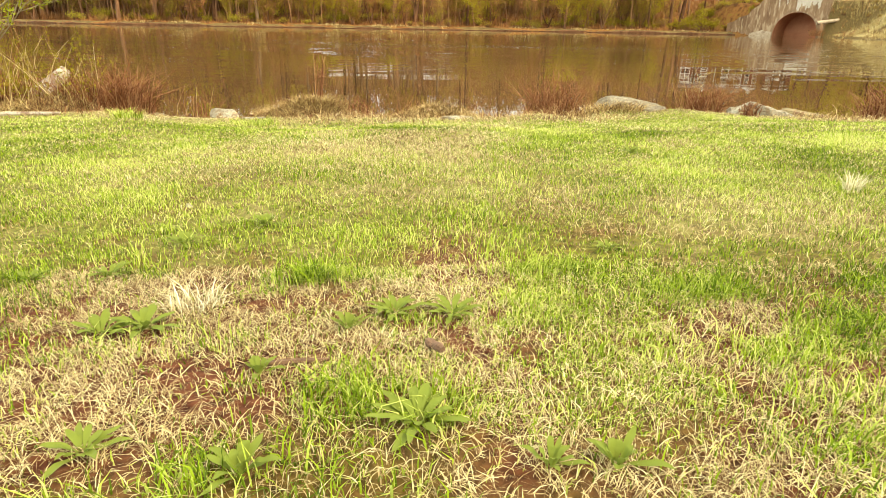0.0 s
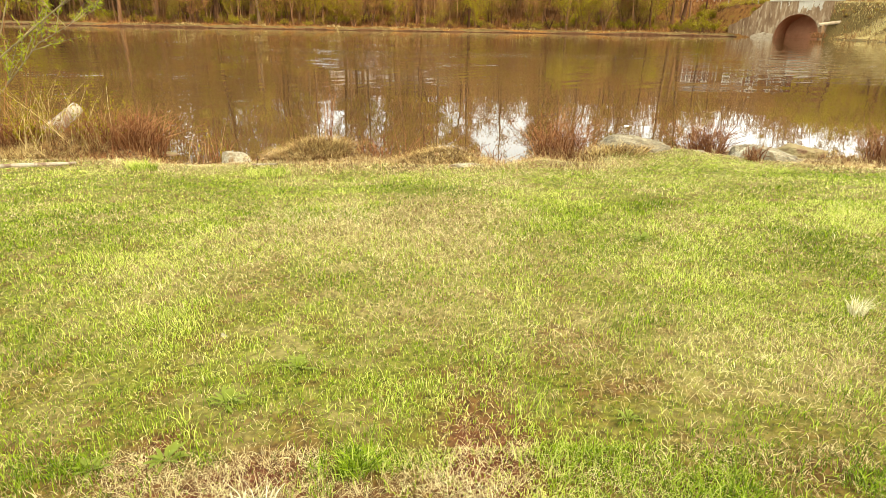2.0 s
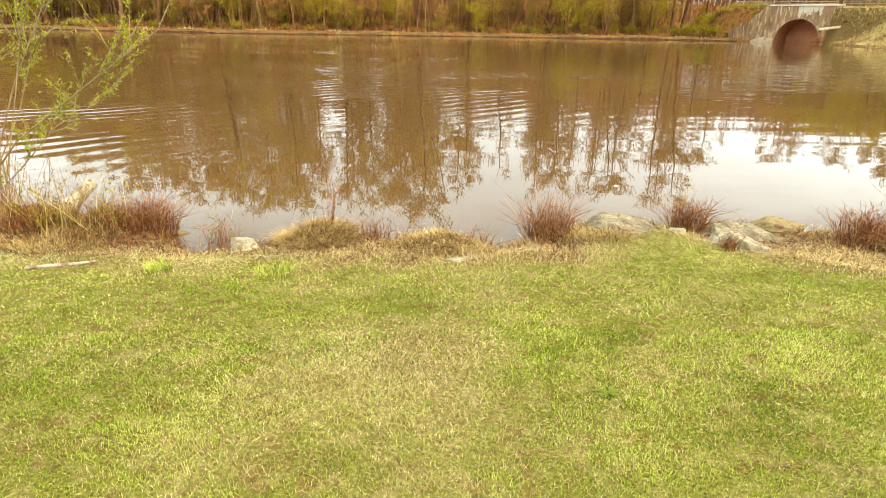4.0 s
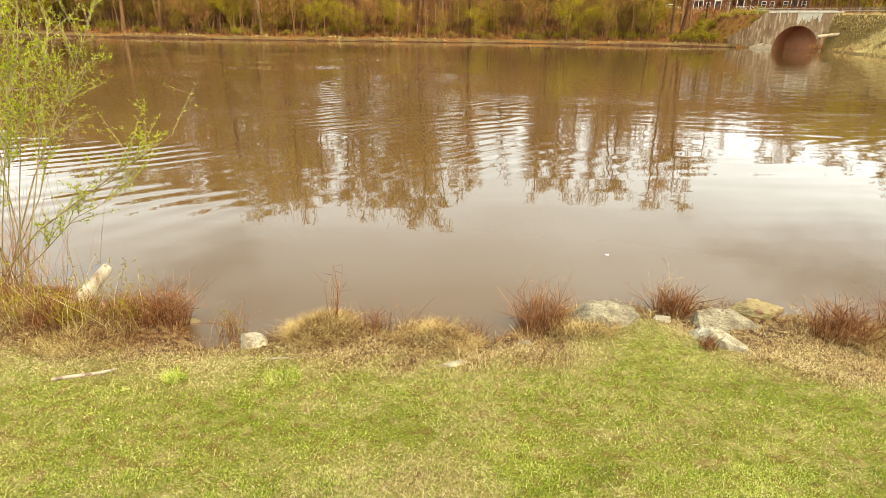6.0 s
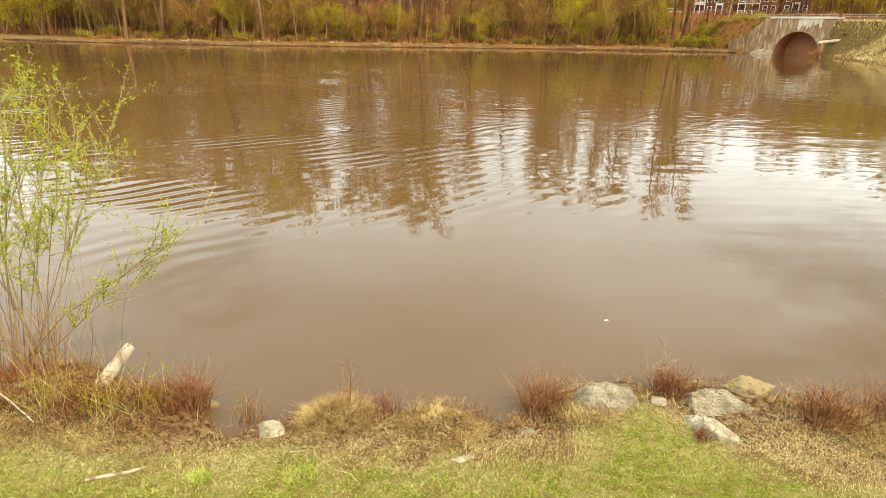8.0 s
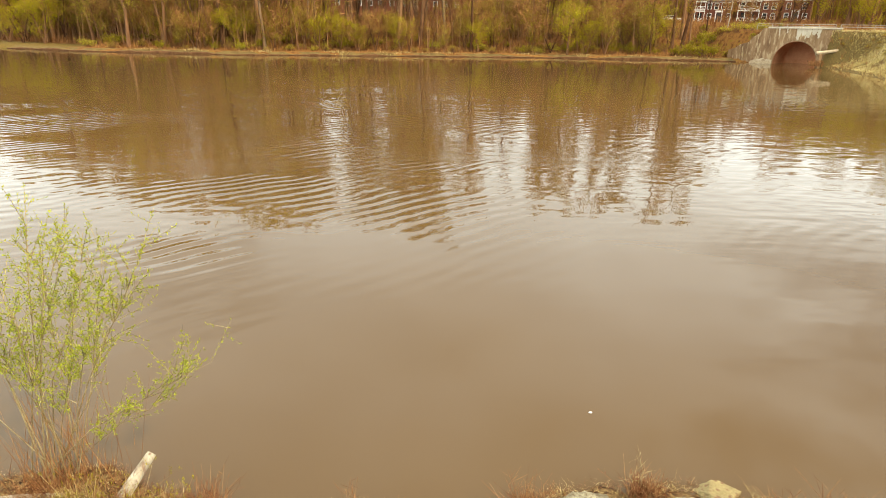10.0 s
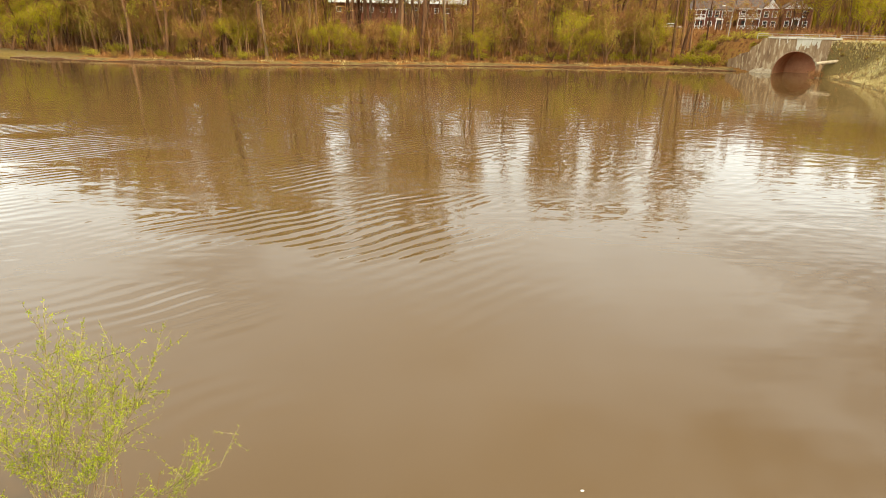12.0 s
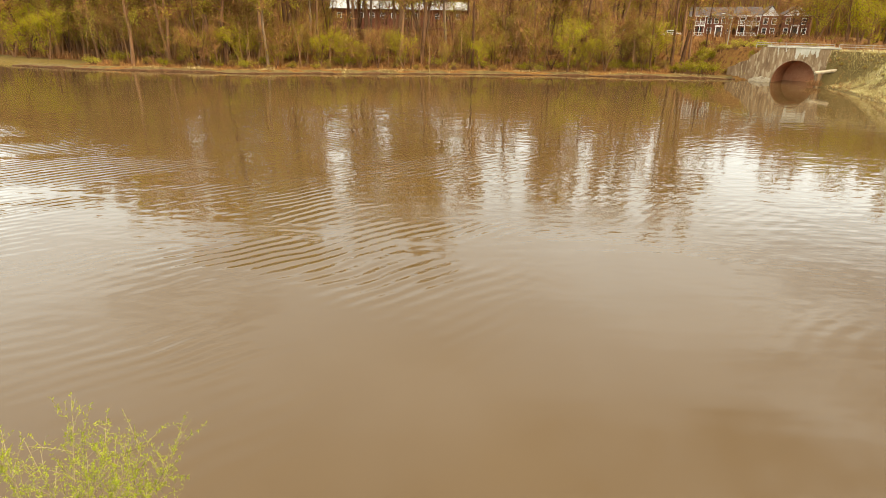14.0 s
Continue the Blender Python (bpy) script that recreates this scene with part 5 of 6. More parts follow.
grass_tuft("straw_tuft", "pale bleached tuft of dry grass", -0.42, 0.95, 0.045, 0.046, 110, M_BLEACHED, 61, 0.0024, splay=0.6)
grass_tuft("straw_tuft", "pale bleached tuft of dry grass", 1.37, 1.86, 0.022, 0.075, 90, M_BLEACHED, 62, 0.0032, splay=0.3)
grass_tuft("green_tuft", "dense tuft of tall green grass", -0.24, 1.08, 0.035, 0.05, 130, M_GRASS, 63, 0.003, splay=0.5)
grass_tuft("green_tuft", "dense tuft of tall green grass", -2.53, 4.92, 0.12, 0.09, 260, M_GRASS, 64, 0.005, splay=0.6)
grass_tuft("green_tuft", "green and straw grass tuft at the lawn's edge", -1.52, 5.02, 0.18, 0.07, 260, M_GRASS, 65, 0.005, splay=0.6)
grass_tuft("straw_mound", "rounded mound of dead straw grass at the water", -1.37, 6.14, 0.42, 0.12, 3600, M_MOUND, 66, 0.0045)
grass_tuft("straw_mound", "flattened mound of straw and leaves", 0, 6.07, 0.55, 0.09, 3600, M_MOUND, 67, 0.0045)
grass_tuft("straw_mound", "pale dry grass heap on the bank", -3.96, 5.84, 0.55, 0.12, 1800, M_MOUND, 68, 0.005)
grass_tuft("straw_mound", "pale dry grass heap on the bank", 5.33, 5.89, 0.5, 0.22, 2200, M_MOUND, 69, 0.006)
grass_tuft("straw_mound", "pale dry grass heap under the shrub", -5.38, 6.09, 0.6, 0.18, 2200, M_MOUND, 70, 0.006)
grass_tuft("straw_mound", "low dry grass beside the rocks", 1.78, 6.19, 0.35, 0.13, 900, M_MOUND, 71, 0.006)

G_STEM = "dead stem clumps on the bank"
for name, lab, x, y, r, h, n, mat, seed in [
        ("dead_weed", "reddish-brown clump of dead stems at the water", 1.27, 6.45, 0.34, 0.55, 260, M_REED, 71),
        ("dead_weed", "reddish-brown bramble clump among the rocks", 3.04, 6.85, 0.30, 0.42, 240, M_REED, 72),
        ("dead_weed", "tangled brown brambles by the mossy rock", 4.82, 6.19, 0.42, 0.45, 420, M_REED, 73),
        ("dead_weed", "thin dry stalks with seed heads", 5.58, 6.24, 0.35, 0.6, 150, M_REED, 74),
        ("dead_weed", "dark red stems growing beside a pale rock", 2.97, 5.63, 0.10, 0.2, 60, M_REED, 75),
        ("dead_weed", "rusty mat of dead stems on the bank", -3.55, 6.34, 0.45, 0.33, 420, M_REED, 76),
        ("dead_weed", "rusty mat of dead stems on the bank", -4.47, 6.29, 0.5, 0.30, 420, M_REED, 77),
        ("dead_weed", "rusty dead stems at the water's edge", -3.2, 6.42, 0.26, 0.55, 260, M_REED, 78),
        ("dead_weed", "rusty mat of dead stems under the shrub", -5.68, 6.6, 0.6, 0.35, 420, M_REED, 79),
        ("dead_weed", "thin brown stalks standing in shallow water", -2.39, 6.14, 0.22, 0.35, 40, M_REED, 80),
        ("dead_weed", "thin brown stalks at the water's edge", -0.76, 6.39, 0.3, 0.3, 60, M_REED, 81),
        ("dead_weed", "thin brown stalks at the water's edge", 0.46, 6.24, 0.25, 0.28, 40, M_REED, 82),
        ("dead_weed", "brown brambles on the bank", -7.1, 6.5, 0.6, 0.5, 300, M_REED, 83),
        ("dead_weed", "brown brambles on the bank", 6.39, 5.99, 0.6, 0.45, 300, M_REED, 84)]:
    tagged(stem_clump(name, lab, x, y, r, h, n, mat, seed), group=G_STEM)
stem_clump("tall_weed", "few tall greenish stalks with small leaves", -1.22, 6.21, 0.08, 0.72, 11, M_REED, 91, 0.05, 0.0034, 4, lean=0.06)
stem_clump("tall_weed", "tall thin dry stalks above the clump", 1.24, 6.42, 0.26, 0.85, 30, M_TWIG, 93, 0.1, 0.0022, 3, lean=0.13)
stem_clump("tall_weed", "few thin dry stalks leaning over the water", -0.35, 6.3, 0.25, 0.5, 10, M_REED, 94, 0.1, 0.003, 3)
stem_clump("tall_weed", "single pale branching dry stalk", 3.05, 7.0, 0.05, 0.8, 5, M_STRAW, 92, 0.1, 0.0028, 7, lean=0.12)


for x, y, h, n, seed in ((-4.15, 6.05, 0.72, 66, 301), (-3.6, 6.15, 0.6, 46, 302), (-4.8, 6.2, 0.76, 60, 303), (-2.45, 6.1, 0.42, 9, 304)):
    root = stem_clump("leafy_weed", "thin upright stalks with small yellowish leaves", x, y, 0.3, h, n, M_BANK, seed, 0.05, 0.0026, 0)
    g, s = random.Random(seed), Shape()
    for v in [Vector(v.co) for v in root.children[0].data.vertices if v.co.z > 0.12][::2]:
        for q in range(4):
            d = rand_dir(g, 0.3)
            s.leaf(v + Vector((g.gauss(0, 0.008), g.gauss(0, 0.008), g.uniform(-0.08, 0.03))), d, d.cross(rand_dir(g)).normalized(), g.uniform(0.018, 0.042), 0.013)
    share("foliage", s.mesh("foliage", M_LEAF_SHRUB), root)


# ---------------------------------------------------------------- rocks, logs and small things
def rock(name, label, x, y, z, sx, sy, sz, rz, seed, material, flat=0.5, tilt=0.0):
    bm = bmesh.new()
    bmesh.ops.create_icosphere(bm, subdivisions=5 if sx > 0.45 else 3, radius=1)
    off = Vector((seed * 3.1, seed * 1.7, seed * 0.9))
    g = random.Random(seed + 40)
    cuts = []
    for q in range(8):
        a, e = 6.283 * q / 7 + g.uniform(-0.35, 0.35), g.uniform(0.05, 0.75) if q < 7 else 1.35
        cuts.append((Vector((math.cos(a) * math.cos(e), math.sin(a) * math.cos(e), math.sin(e))), g.uniform(0.5, 0.86) if q < 7 else flat * 0.8))
    for v in bm.verts:
        c = v.co.copy()
        big = noise.noise(c * 0.9 + off)
        cell = noise.voronoi(c * 1.25 + off)[0][0]
        face = max(0.94, max(c.dot(a) / b for a, b in cuts))
        v.co = c * (min(1.08, 1.0 / face) * (0.93 + 0.10 * big + 0.06 * cell) + 0.03 * noise.noise(c * 5 + off) + 0.03 * noise.noise(c * 12 + off))
        v.co.z = min(v.co.z, flat + 0.12 * noise.noise(c * 1.5 + off))
    bmesh.ops.scale(bm, vec=(sx / 2, sy / 2, sz), verts=bm.verts)
    ob = part(name, bm, material, smooth=False)
    ob.matrix_basis = pose(x, y, z, tilt, 0, rz)
    return tagged(ob, label, "rock", "boulders along the near shore")


rock("boulder", "grey lichen-spotted boulder with brown stains", 2.14, 6.42, -0.68, 1.7, 1.35, 0.55, 15, 1, M_ROCK, 0.8, 8)
rock("boulder", "pale angular boulder at the water's edge", 3.64, 6.46, -0.78, 1.35, 1.2, 0.52, -20, 2, M_ROCK, 0.75, 10)
rock("boulder", "pale slab of rock half sunk in the turf", 3.22, 5.82, -0.51, 0.5, 0.85, 0.38, 30, 13, M_ROCK_PALE, 0.75, 12)
rock("boulder", "flat moss-browned boulder in the water", 4.3, 6.98, -0.61, 1.0, 0.7, 0.26, 5, 4, M_ROCK_MOSS, 0.7)
rock("boulder", "small white-topped rounded stone", -2.04, 5.9, -0.53, 0.5, 0.42, 0.2, 30, 5, M_ROCK_PALE, 0.85)
rock("stone", "flat pale stone at the lawn's edge", 0.2, 5.29, ground_at(0.2, 5.29) - 0.01, 0.36, 0.14, 0.06, 18, 6, M_ROCK_PALE, 0.6)
rock("stone", "flat brown slab over the water", -3.04, 6.5, -0.58, 0.55, 0.32, 0.10, -15, 7, M_ROCK_MOSS, 0.6)
rock("stone", "small pale stone in the grass", -0.75, 1.75, ground_at(-0.75, 1.75), 0.03, 0.025, 0.015, 0, 8, M_ROCK_PALE, 0.8)
rock("stone", "brown stone half buried in dry grass", 1.01, 5.84, ground_at(1.01, 5.84) - 0.02, 0.3, 0.25, 0.08, 40, 9, M_ROCK, 0.7)
rock("stone", "flat grey stone between the boulders", 2.79, 6.5, -0.51, 0.42, 0.3, 0.16, 60, 10, M_ROCK_PALE, 0.7)


def log(name, label, pts, radii, material, sides=12, category="log"):
    s = Shape()
    s.tube([Vector(p) for p in pts], radii, sides)
    return tagged(new(name, s.mesh(name, material, False)), label, category)


def lying(pts, lift):
    """Points on the ground, lifted by about a radius."""
    return [(x, y, ground_at(x, y) + lift) for x, y in pts]


log("log", "weathered grey-white log end sticking up from the bank", [(-4.62, 6.72, -0.54), (-4.54, 6.9, -0.42), (-4.45, 7.1, -0.29), (-4.37, 7.28, -0.17)], [0.098, 0.092, 0.082, 0.072], M_WOOD)
log("dead_branch", "pale dry branch lying on the lawn", lying([(-3.68, 4.88), (-3.5, 4.94), (-3.3, 5.0), (-3.17, 5.09)], 0.015), [0.018, 0.02, 0.017, 0.01], M_WOOD, 8, "branch")
log("dead_branch", "long thin pale stick on the bank", [(-5.7, 6.3, -0.15), (-5.25, 6.05, -0.18), (-4.8, 5.8, -0.33)], [0.012, 0.011, 0.008], M_WOOD, 6, "branch")
log("dead_branch", "bleached driftwood under the shrub", lying([(-6.7, 6.6), (-6.0, 6.65), (-5.4, 6.7)], 0.05), [0.04, 0.045, 0.03], M_WOOD, 8, "branch")
log("stick", "short dark twig in the worn grass", lying([(-0.25, 0.71), (-0.18, 0.722), (-0.14, 0.725)], 0.008), [0.004, 0.004, 0.002], M_BROWN_LEAF, 6, "stick")
log("stick", "thin dry stick at the lawn's edge", lying([(-1.77, 5.42), (-1.52, 5.45)], 0.012), [0.008, 0.006], M_WOOD, 6, "stick")
log("curled_leaf", "rolled brown dead leaf on the grass", lying([(-0.003, 0.775), (0.002, 0.768), (0.008, 0.76), (0.015, 0.752), (0.02, 0.745)], 0.012), [0.005, 0.008, 0.0065, 0.008, 0.005], M_BROWN_LEAF, 9, "leaf")
bmf = bmesh.new()
bmesh.ops.create_icosphere(bmf, subdivisions=2, radius=0.03, matrix=Matrix.LocRotScale((2.77, 8.93, WATER_Z + 0.004), None, (1.2, 0.8, 0.35)))
tagged(part("floating_petal", bmf, M_WHITE), "small white scrap floating on the water", "debris")


# ---------------------------------------------------------------- the willow at the water's edge
def build_willow():
    g = random.Random(12)
    bx, by = -5.75, 7.3
    bz = ground_at(bx, by)
    root = thing("willow_shrub", "bushy willow with thin stems and fresh yellow-green leaves", "shrub", Matrix.Translation((bx, by, bz)))
    leaf, bare = Shape(), Shape()
    branches = []
    aims = [((2.65, -0.35, 2.25), 0.018), ((1.65, 0.3, 3.65), 0.017), ((0.9, -0.3, 3.9), 0.017), ((0.2, 0.2, 4.1), 0.018), ((-0.6, -0.2, 4.0), 0.018), ((1.3, 0.5, 2.9), 0.014),
            ((0.5, -0.8, 3.2), 0.014), ((-1.2, 0.3, 3.5), 0.016), ((-0.2, 0.8, 3.3), 0.014), ((0.7, 0.1, 3.2), 0.013), ((-1.6, -0.5, 2.8), 0.014), ((1.9, -0.2, 1.5), 0.012), ((1.1, -0.1, 4.0), 0.015), ((0.5, 0.4, 3.7), 0.014), ((1.5, -0.5, 3.2), 0.013), ((0.1, -0.5, 3.8), 0.014), ((0.9, 0.6, 3.5), 0.013), ((1.0, -0.7, 2.4), 0.012), ((-0.3, -0.6, 3.0), 0.013)]
    for (ax, ay, az), r in aims:
        s = Shape()
        p0 = Vector((g.gauss(-0.1, 0.22), g.gauss(0, 0.15), -0.12))
        p3 = Vector((ax, ay, az))
        p1 = p0.lerp(p3, 0.35) + Vector((g.gauss(0, 0.08), g.gauss(0, 0.08), 0.10 * az))
        p2 = p0.lerp(p3, 0.7) + Vector((g.gauss(0, 0.08), g.gauss(0, 0.08), 0.08 * az))
        s.tube([p0, p1, p2, p3], [r * 0.75, r * 0.58, r * 0.4, 0.0025], 6)
        branch = share("branch", s.mesh("branch", M_WILLOW_BARK, True), root)
        sub = Shape()
        chain = [p0, p1, p2, p3]
        for j in range(19):
            k = g.uniform(0.35, 1.0) * 3
            i = min(int(k), 2)
            q = chain[i].lerp(chain[i + 1], k - i)
            main = (chain[i + 1] - chain[i]).normalized()
            d = (main * 0.55 + rand_dir(g, 0.75) * 0.75).normalized()
            ln = g.uniform(0.25, 0.75)
            e = q + d * ln + Vector((0, 0, 0.08 * ln))
            m = q.lerp(e, 0.5) + Vector((0, 0, 0.02))
            sub.tube([q, m, e], [0.005, 0.004, 0.0018], 3)
            for b in range(25):
                t = g.uniform(0.1, 1.03)
                pp = q.lerp(e, t)
                ld = (d * 0.6 + rand_dir(g, 0.25)).normalized()
                leaf.leaf(pp, ld, ld.cross(rand_dir(g)).normalized(), g.uniform(0.03, 0.065), g.uniform(0.010, 0.018))
            for b in range(2):
                t0 = q.lerp(e, g.uniform(0.2, 0.8))
                d2 = (d * 0.5 + rand_dir(g, 0.3)).normalized()
                e2 = t0 + d2 * ln * 0.5
                sub.tube([t0, e2], [0.003, 0.0015], 3)
                for c in range(9):
                    ld = (d2 * 0.6 + rand_dir(g, 0.25)).normalized()
                    leaf.leaf(t0.lerp(e2, g.uniform(0.1, 1.03)), ld, ld.cross(rand_dir(g)).normalized(), g.uniform(0.028, 0.06), g.uniform(0.010, 0.017))
        share("twig", sub.mesh("twig", M_WILLOW_BARK), branch)
    share("foliage", leaf.mesh("foliage", M_WILLOW), root)
    for i in range(130):
        a = g.uniform(0, 6.28)
        p0 = Vector((g.gauss(0.1, 0.4), g.gauss(-0.1, 0.25), -0.12))
        h = g.uniform(0.5, 1.9)
        p2 = p0 + Vector((math.cos(a) * 0.35 * h, math.sin(a) * 0.25 * h, h))
        bare.tube([p0, p0.lerp(p2, 0.5) + Vector((g.gauss(0, 0.04), g.gauss(0, 0.04), 0.05)), p2], [0.0032, 0.0026, 0.0012], 3)
    share("bare_stem", bare.mesh("bare_stem", M_TWIG), root)


build_willow()


# ---------------------------------------------------------------- dry growth along the far shore
def build_far_reeds():
    rs = np.random.RandomState(15)
    xs = rs.uniform(-92, 60, 12000)
    ys = np.array([far_shore_y(v) for v in xs]) + np.abs(rs.normal(0, 1.6, 12000))
    d = shore_distance(xs, ys)
    k = (xs > -64) & (d > 0.15) & (d < 4.5) & (waves(xs, ys, 0.45, 62) + waves(xs, ys, 1.7, 66) > 0.2)
    x1, y1 = xs[k], ys[k]
    xs, ys = rs.uniform(58, 90, 30000), rs.uniform(74, 116, 30000)
    d = shore_distance(xs, ys)
    k = (d > -0.1) & (d < 24) & (waves(xs, ys, 0.9, 61) + rs.normal(0, 0.5, len(xs)) > 0)
    x, y = np.concatenate([x1, xs[k]]), np.concatenate([y1, ys[k]])
    u = (x - ARCH.x) * ARCH_U.x + (y - ARCH.y) * ARCH_U.y
    n = (x - ARCH.x) * ARCH_N.x + (y - ARCH.y) * ARCH_N.y
    ok = ~((np.abs(u) < 6.8) & (n > -3)) & ~((u < -5) & (u > -15) & (n < 4.5))
    x, y = x[ok], y[ok]
    h = rs.uniform(0.12, 0.5, len(x)) * (1 + 0.5 * waves(x, y, 0.9, 67))
    me = blade_mesh("dry_reeds", M_BANK, x, y, ground_height(x, y), h, rs.uniform(0.04, 0.09, len(x)), rs.uniform(0, 6.283, len(x)), rs.uniform(0.1, 0.7, len(x)), rs.uniform(0.1, 0.8, len(x)), rs)
    tagged(new("dry_reeds", me), "straw-coloured dry reeds and grass on the far bank", "reeds", kind="stuff")
    xs, ys = rs.uniform(60, 92, 90000), rs.uniform(74, 118, 90000)
    d = shore_distance(xs, ys)
    u = (xs - ARCH.x) * ARCH_U.x + (ys - ARCH.y) * ARCH_U.y
    k = (d > 0.5) & (d < 24) & (waves(xs, ys, 1.1, 63) + rs.normal(0, 0.5, len(xs)) > -0.1) & (u > 5.0)
    x, y = xs[k], ys[k]
    n = len(x)
    me = blade_mesh("bank_grass", M_ROUGH, x, y, ground_height(x, y), rs.uniform(0.15, 0.5, n), rs.uniform(0.03, 0.07, n), rs.uniform(0, 6.283, n), rs.uniform(0.1, 0.7, n), rs.uniform(0.1, 0.8, n), rs)
    tagged(new("bank_grass", me), "olive rough grass on the bank beside the culvert", "grass", kind="stuff")
    xs, ys = rs.uniform(63, 92, 9000), rs.uniform(84, 117, 9000)
    d = shore_distance(xs, ys)
    u = (xs - ARCH.x) * ARCH_U.x + (ys - ARCH.y) * ARCH_U.y
    k = (d > 0.1) & (u > 4.9) & (rs.uniform(0, 1, 9000) < np.clip(1.2 - 0.08 * u - 0.05 * d + 0.5 * waves(xs, ys, 1.3, 68), 0.04, 1))
    x, y = xs[k], ys[k]
    n = len(x)
    me = blade_mesh("bank_brush", M_TWIG, x, y, ground_height(x, y), rs.uniform(0.3, 1.1, n), rs.uniform(0.04, 0.09, n), rs.uniform(0, 6.283, n), rs.uniform(0.2, 1.0, n), rs.uniform(0.1, 0.9, n), rs)
    tagged(new("bank_brush", me), "reddish-brown brush on the bank beside the culvert", "brush", kind="stuff")


build_far_reeds()


def build_far_edge():
    """The undercut earth lip that the water has worn along the far shore."""
    g = random.Random(44)
    line = []
    for (ax, ay), (bx, by) in zip(FAR_SHORE[8:19], FAR_SHORE[9:20]):
        k = int(math.hypot(bx - ax, by - ay) / 0.7)
        line += [Vector((ax + (bx - ax) * i / k, ay + (by - ay) * i / k, 0)) for i in range(k)]
    bm = bmesh.new()
    prev = None
    for i, p in enumerate(line):
        t = (line[min(i + 1, len(line) - 1)] - line[max(i - 1, 0)]).normalized()
        land = Vector((t.y, -t.x, 0))
        wob = 0.35 * float(waves(p.x, p.y, 0.8, 81)) + g.uniform(-0.12, 0.12)
        h = 0.30 + 0.16 * float(waves(p.x, p.y, 0.5, 82)) + g.uniform(-0.07, 0.07)
        q = []
        for off, z in ((-0.25 + wob, WATER_Z - 0.15), (-0.32 + wob, WATER_Z + h * 0.7), (-0.22 + wob, WATER_Z + h), (0.9, WATER_Z + h + 0.05), (1.7, WATER_Z + 0.62)):
            q.append(bm.verts.new((p.x + land.x * off, p.y + land.y * off, z)))
        if prev:
            for k in range(4):
                bm.faces.new((prev[k], prev[k + 1], q[k + 1], q[k])).material_index = 1 if k >= 2 else 0
        prev = q
    bmesh.ops.recalc_face_normals(bm, faces=bm.faces)
    edge = part("earth_lip", bm, surface("wet_earth", (0.06, 0.025, 0.011), (0.18, 0.085, 0.04), 1.2, 0.9, 0.5, 8))
    edge.data.materials.append(surface("matted_bank_grass", (0.075, 0.045, 0.016), (0.19, 0.125, 0.045), 0.8, 0.95, 0.5, 6))
    tagged(edge, "dark undercut earth edge of the far shore", "bank", kind="structure")


build_far_edge()


def build_brush():
    """Bare brown brushwood over the wooded slope."""
    rs = np.random.RandomState(18)
    x, y = rs.uniform(-190, 112, 130000), rs.uniform(112, 230, 130000)
    d = shore_distance(x, y)
    u = (x - ARCH.x) * ARCH_U.x + (y - ARCH.y) * ARCH_U.y
    n = (x - ARCH.x) * ARCH_N.x + (y - ARCH.y) * ARCH_N.y
    ok = (d > np.where(x < -74, 13, 2.5)) & (d < 48) & ~((x > -40) & (x < 12) & (y > 194)) & (waves(x, y, 0.5, 71) > -0.75) & ~((u > -14) & (n < 12.5)) & (x * 0.342 + y * 0.94 < 179) & ~((u < -5) & (u > -15) & (n < 4.5))
    x, y = x[ok], y[ok]
    k = len(x)
    me = blade_mesh("brushwood", M_TWIG, x, y, ground_height(x, y), rs.uniform(0.5, 2.3, k) * np.clip((shore_distance(x, y) - 1) / 9, 0.3, 1), rs.uniform(0.05, 0.12, k), rs.uniform(0, 6.283, k), rs.uniform(0.1, 0.8, k), rs.uniform(0.1, 0.8, k), rs)
    tagged(new("brushwood", me), "reddish-brown bare brushwood under the far trees", "brush", kind="stuff")


build_brush()


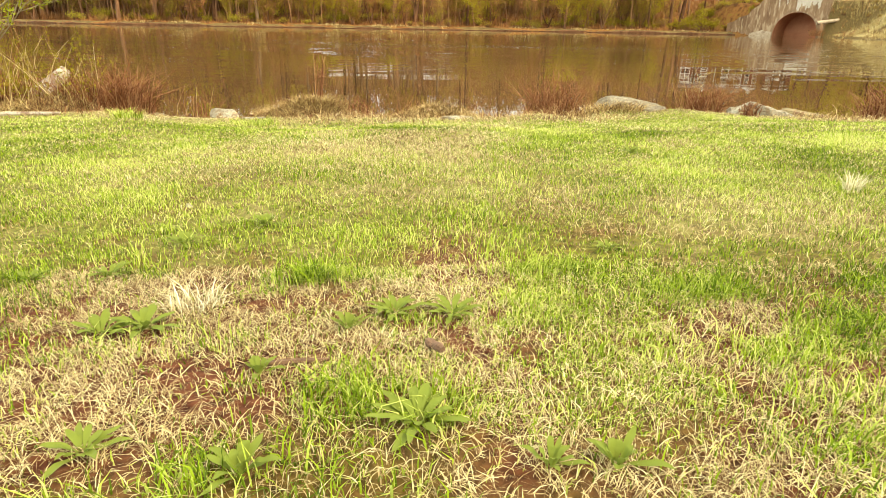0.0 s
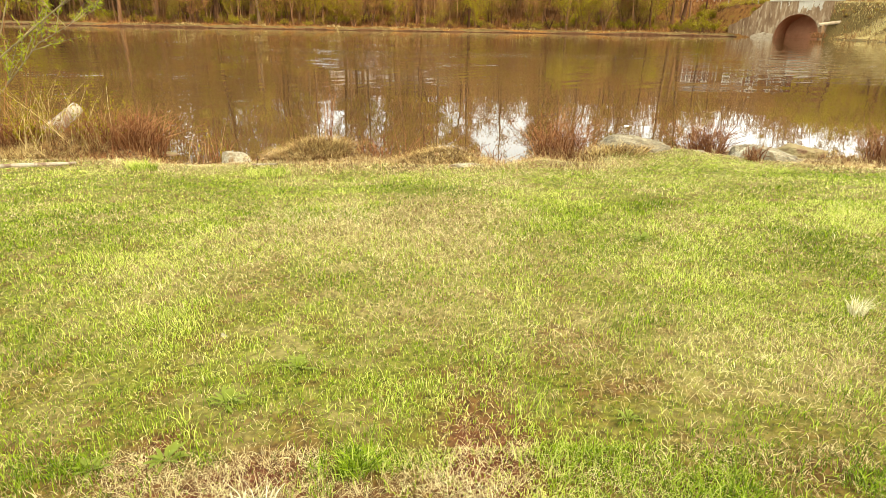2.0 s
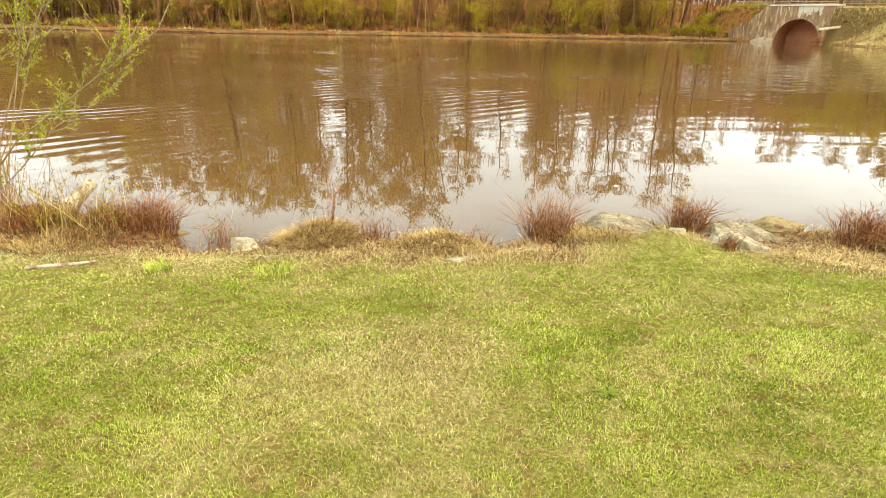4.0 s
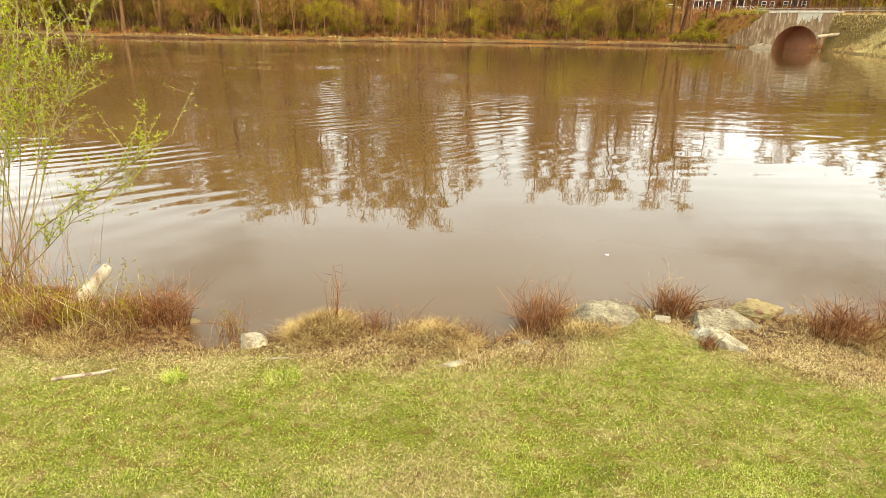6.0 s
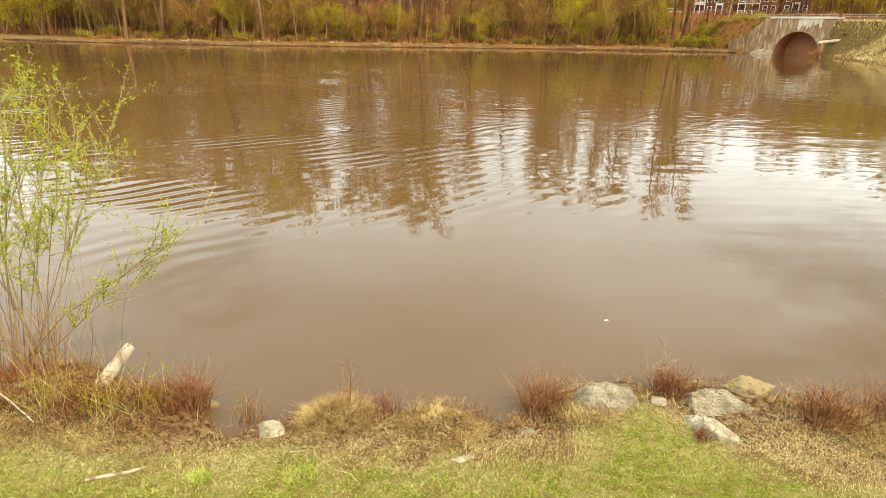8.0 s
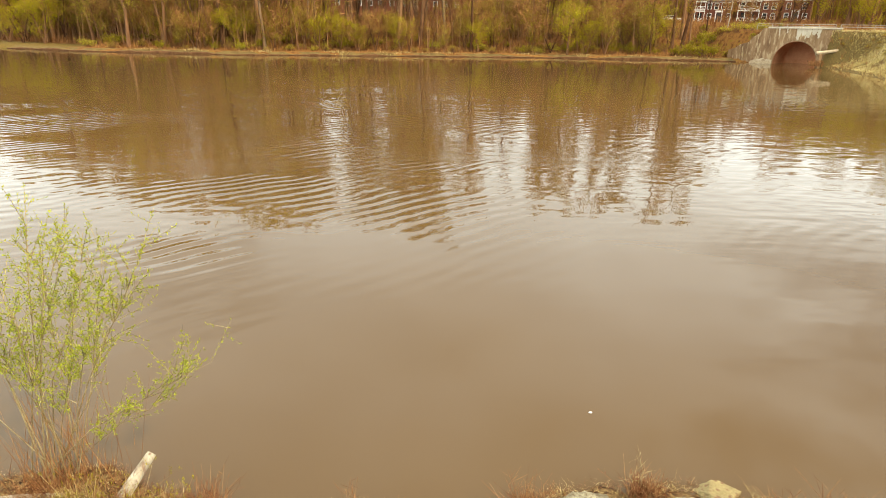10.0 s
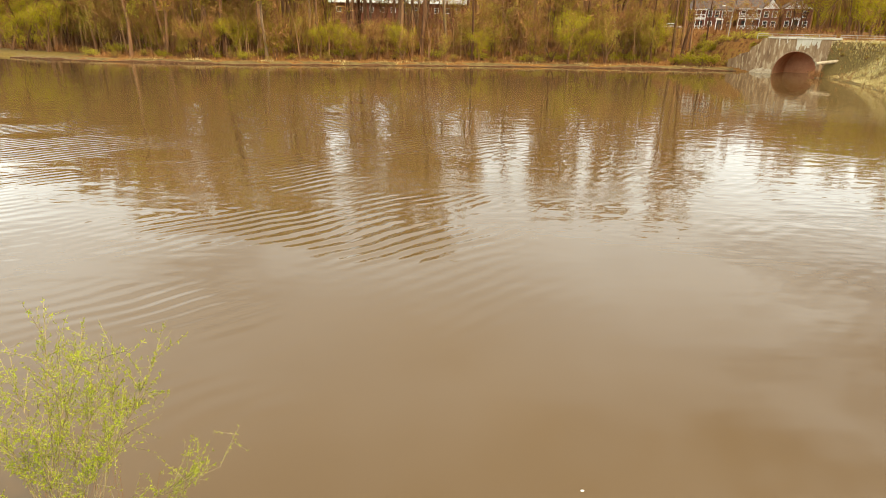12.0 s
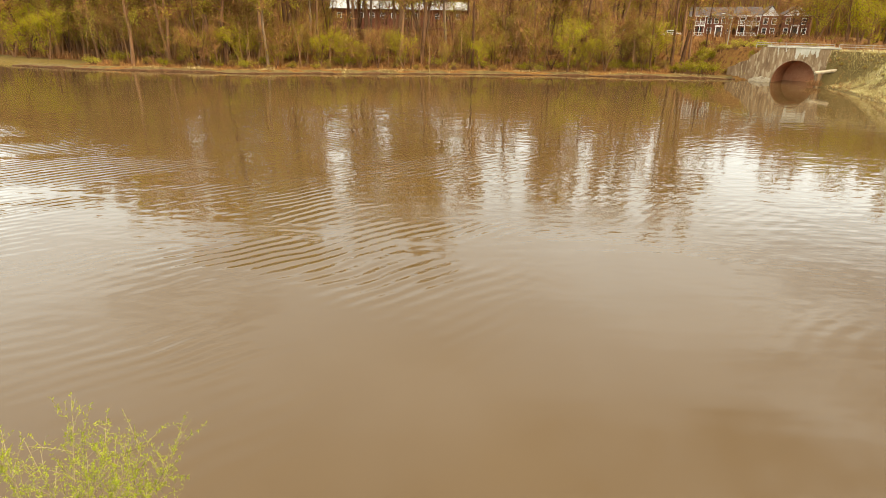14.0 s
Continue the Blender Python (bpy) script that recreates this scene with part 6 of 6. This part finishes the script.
def build_saplings():
    """Thin young stems that crowd the slope under the tall trees."""
    rs = np.random.RandomState(27)
    x = rs.uniform(-150, 50, 2600)
    y = np.array([far_shore_y(v) for v in x]) + rs.uniform(6, 48, 2600) + np.where(x < -74, 8, 0)
    k = ~((x > -40) & (x < 12) & (y > 192)) & (x / y < 0.37)
    x, y = x[k], y[k]
    n = len(x)
    me = blade_mesh("sapling_stems", M_BARK, x, y, ground_height(x, y), rs.uniform(3.5, 11, n), rs.uniform(0.07, 0.2, n), rs.uniform(0, 6.283, n), rs.uniform(0.0, 0.25, n), rs.uniform(0.0, 0.12, n), rs)
    tagged(new("sapling_stems", me), "dark thin sapling stems on the wooded slope", "saplings", kind="stuff")


build_saplings()


def build_distant_woods():
    """The woods that close the view on the rise behind the houses: stems and budding twigs past counting."""
    rs = np.random.RandomState(19)
    a, r = rs.uniform(-0.80, 0.74, 70000), 224 + 76 * rs.uniform(0, 1, 70000) ** 0.8
    x, y = r * np.sin(a), r * np.cos(a)
    k = ~((x > -42) & (x < 14) & (y < 224)) & (shore_distance(x, y) > 16)
    x, y = x[k], y[k]
    n = len(x)
    z = ground_height(x, y)
    pick = rs.uniform(0, 1, n)
    for name, m, sel, h0, h1, w0, w1, lab in (("distant_stems", M_BARK, pick < 0.2, 10, 24, 0.16, 0.34, "dark upright stems of distant woods"),
                                              ("distant_twigs", M_TWIG, (pick >= 0.2) & (pick < 0.62), 3, 12, 0.1, 0.25, "reddish-brown twigs of distant woods"),
                                              ("distant_leaves", M_LEAF_BUD, pick >= 0.62, 3, 12, 0.2, 0.5, "olive-brown budding growth of distant woods")):
        q = int(sel.sum())
        me = blade_mesh(name, m, x[sel], y[sel], z[sel], rs.uniform(h0, h1, q), rs.uniform(w0, w1, q), rs.uniform(0, 6.283, q), rs.uniform(0.02, 0.25, q), rs.uniform(0.0, 0.3, q), rs)
        tagged(new(name, me), lab, "woods", kind="stuff")


build_distant_woods()

tagged(stem_clump("brush_pile", "pile of washed-up dead branches by the culvert", 69.0, 113.1, 1.6, 1.3, 70, M_TWIG, 401, 0.3, 0.035, 3, WATER_Z), category="branches")
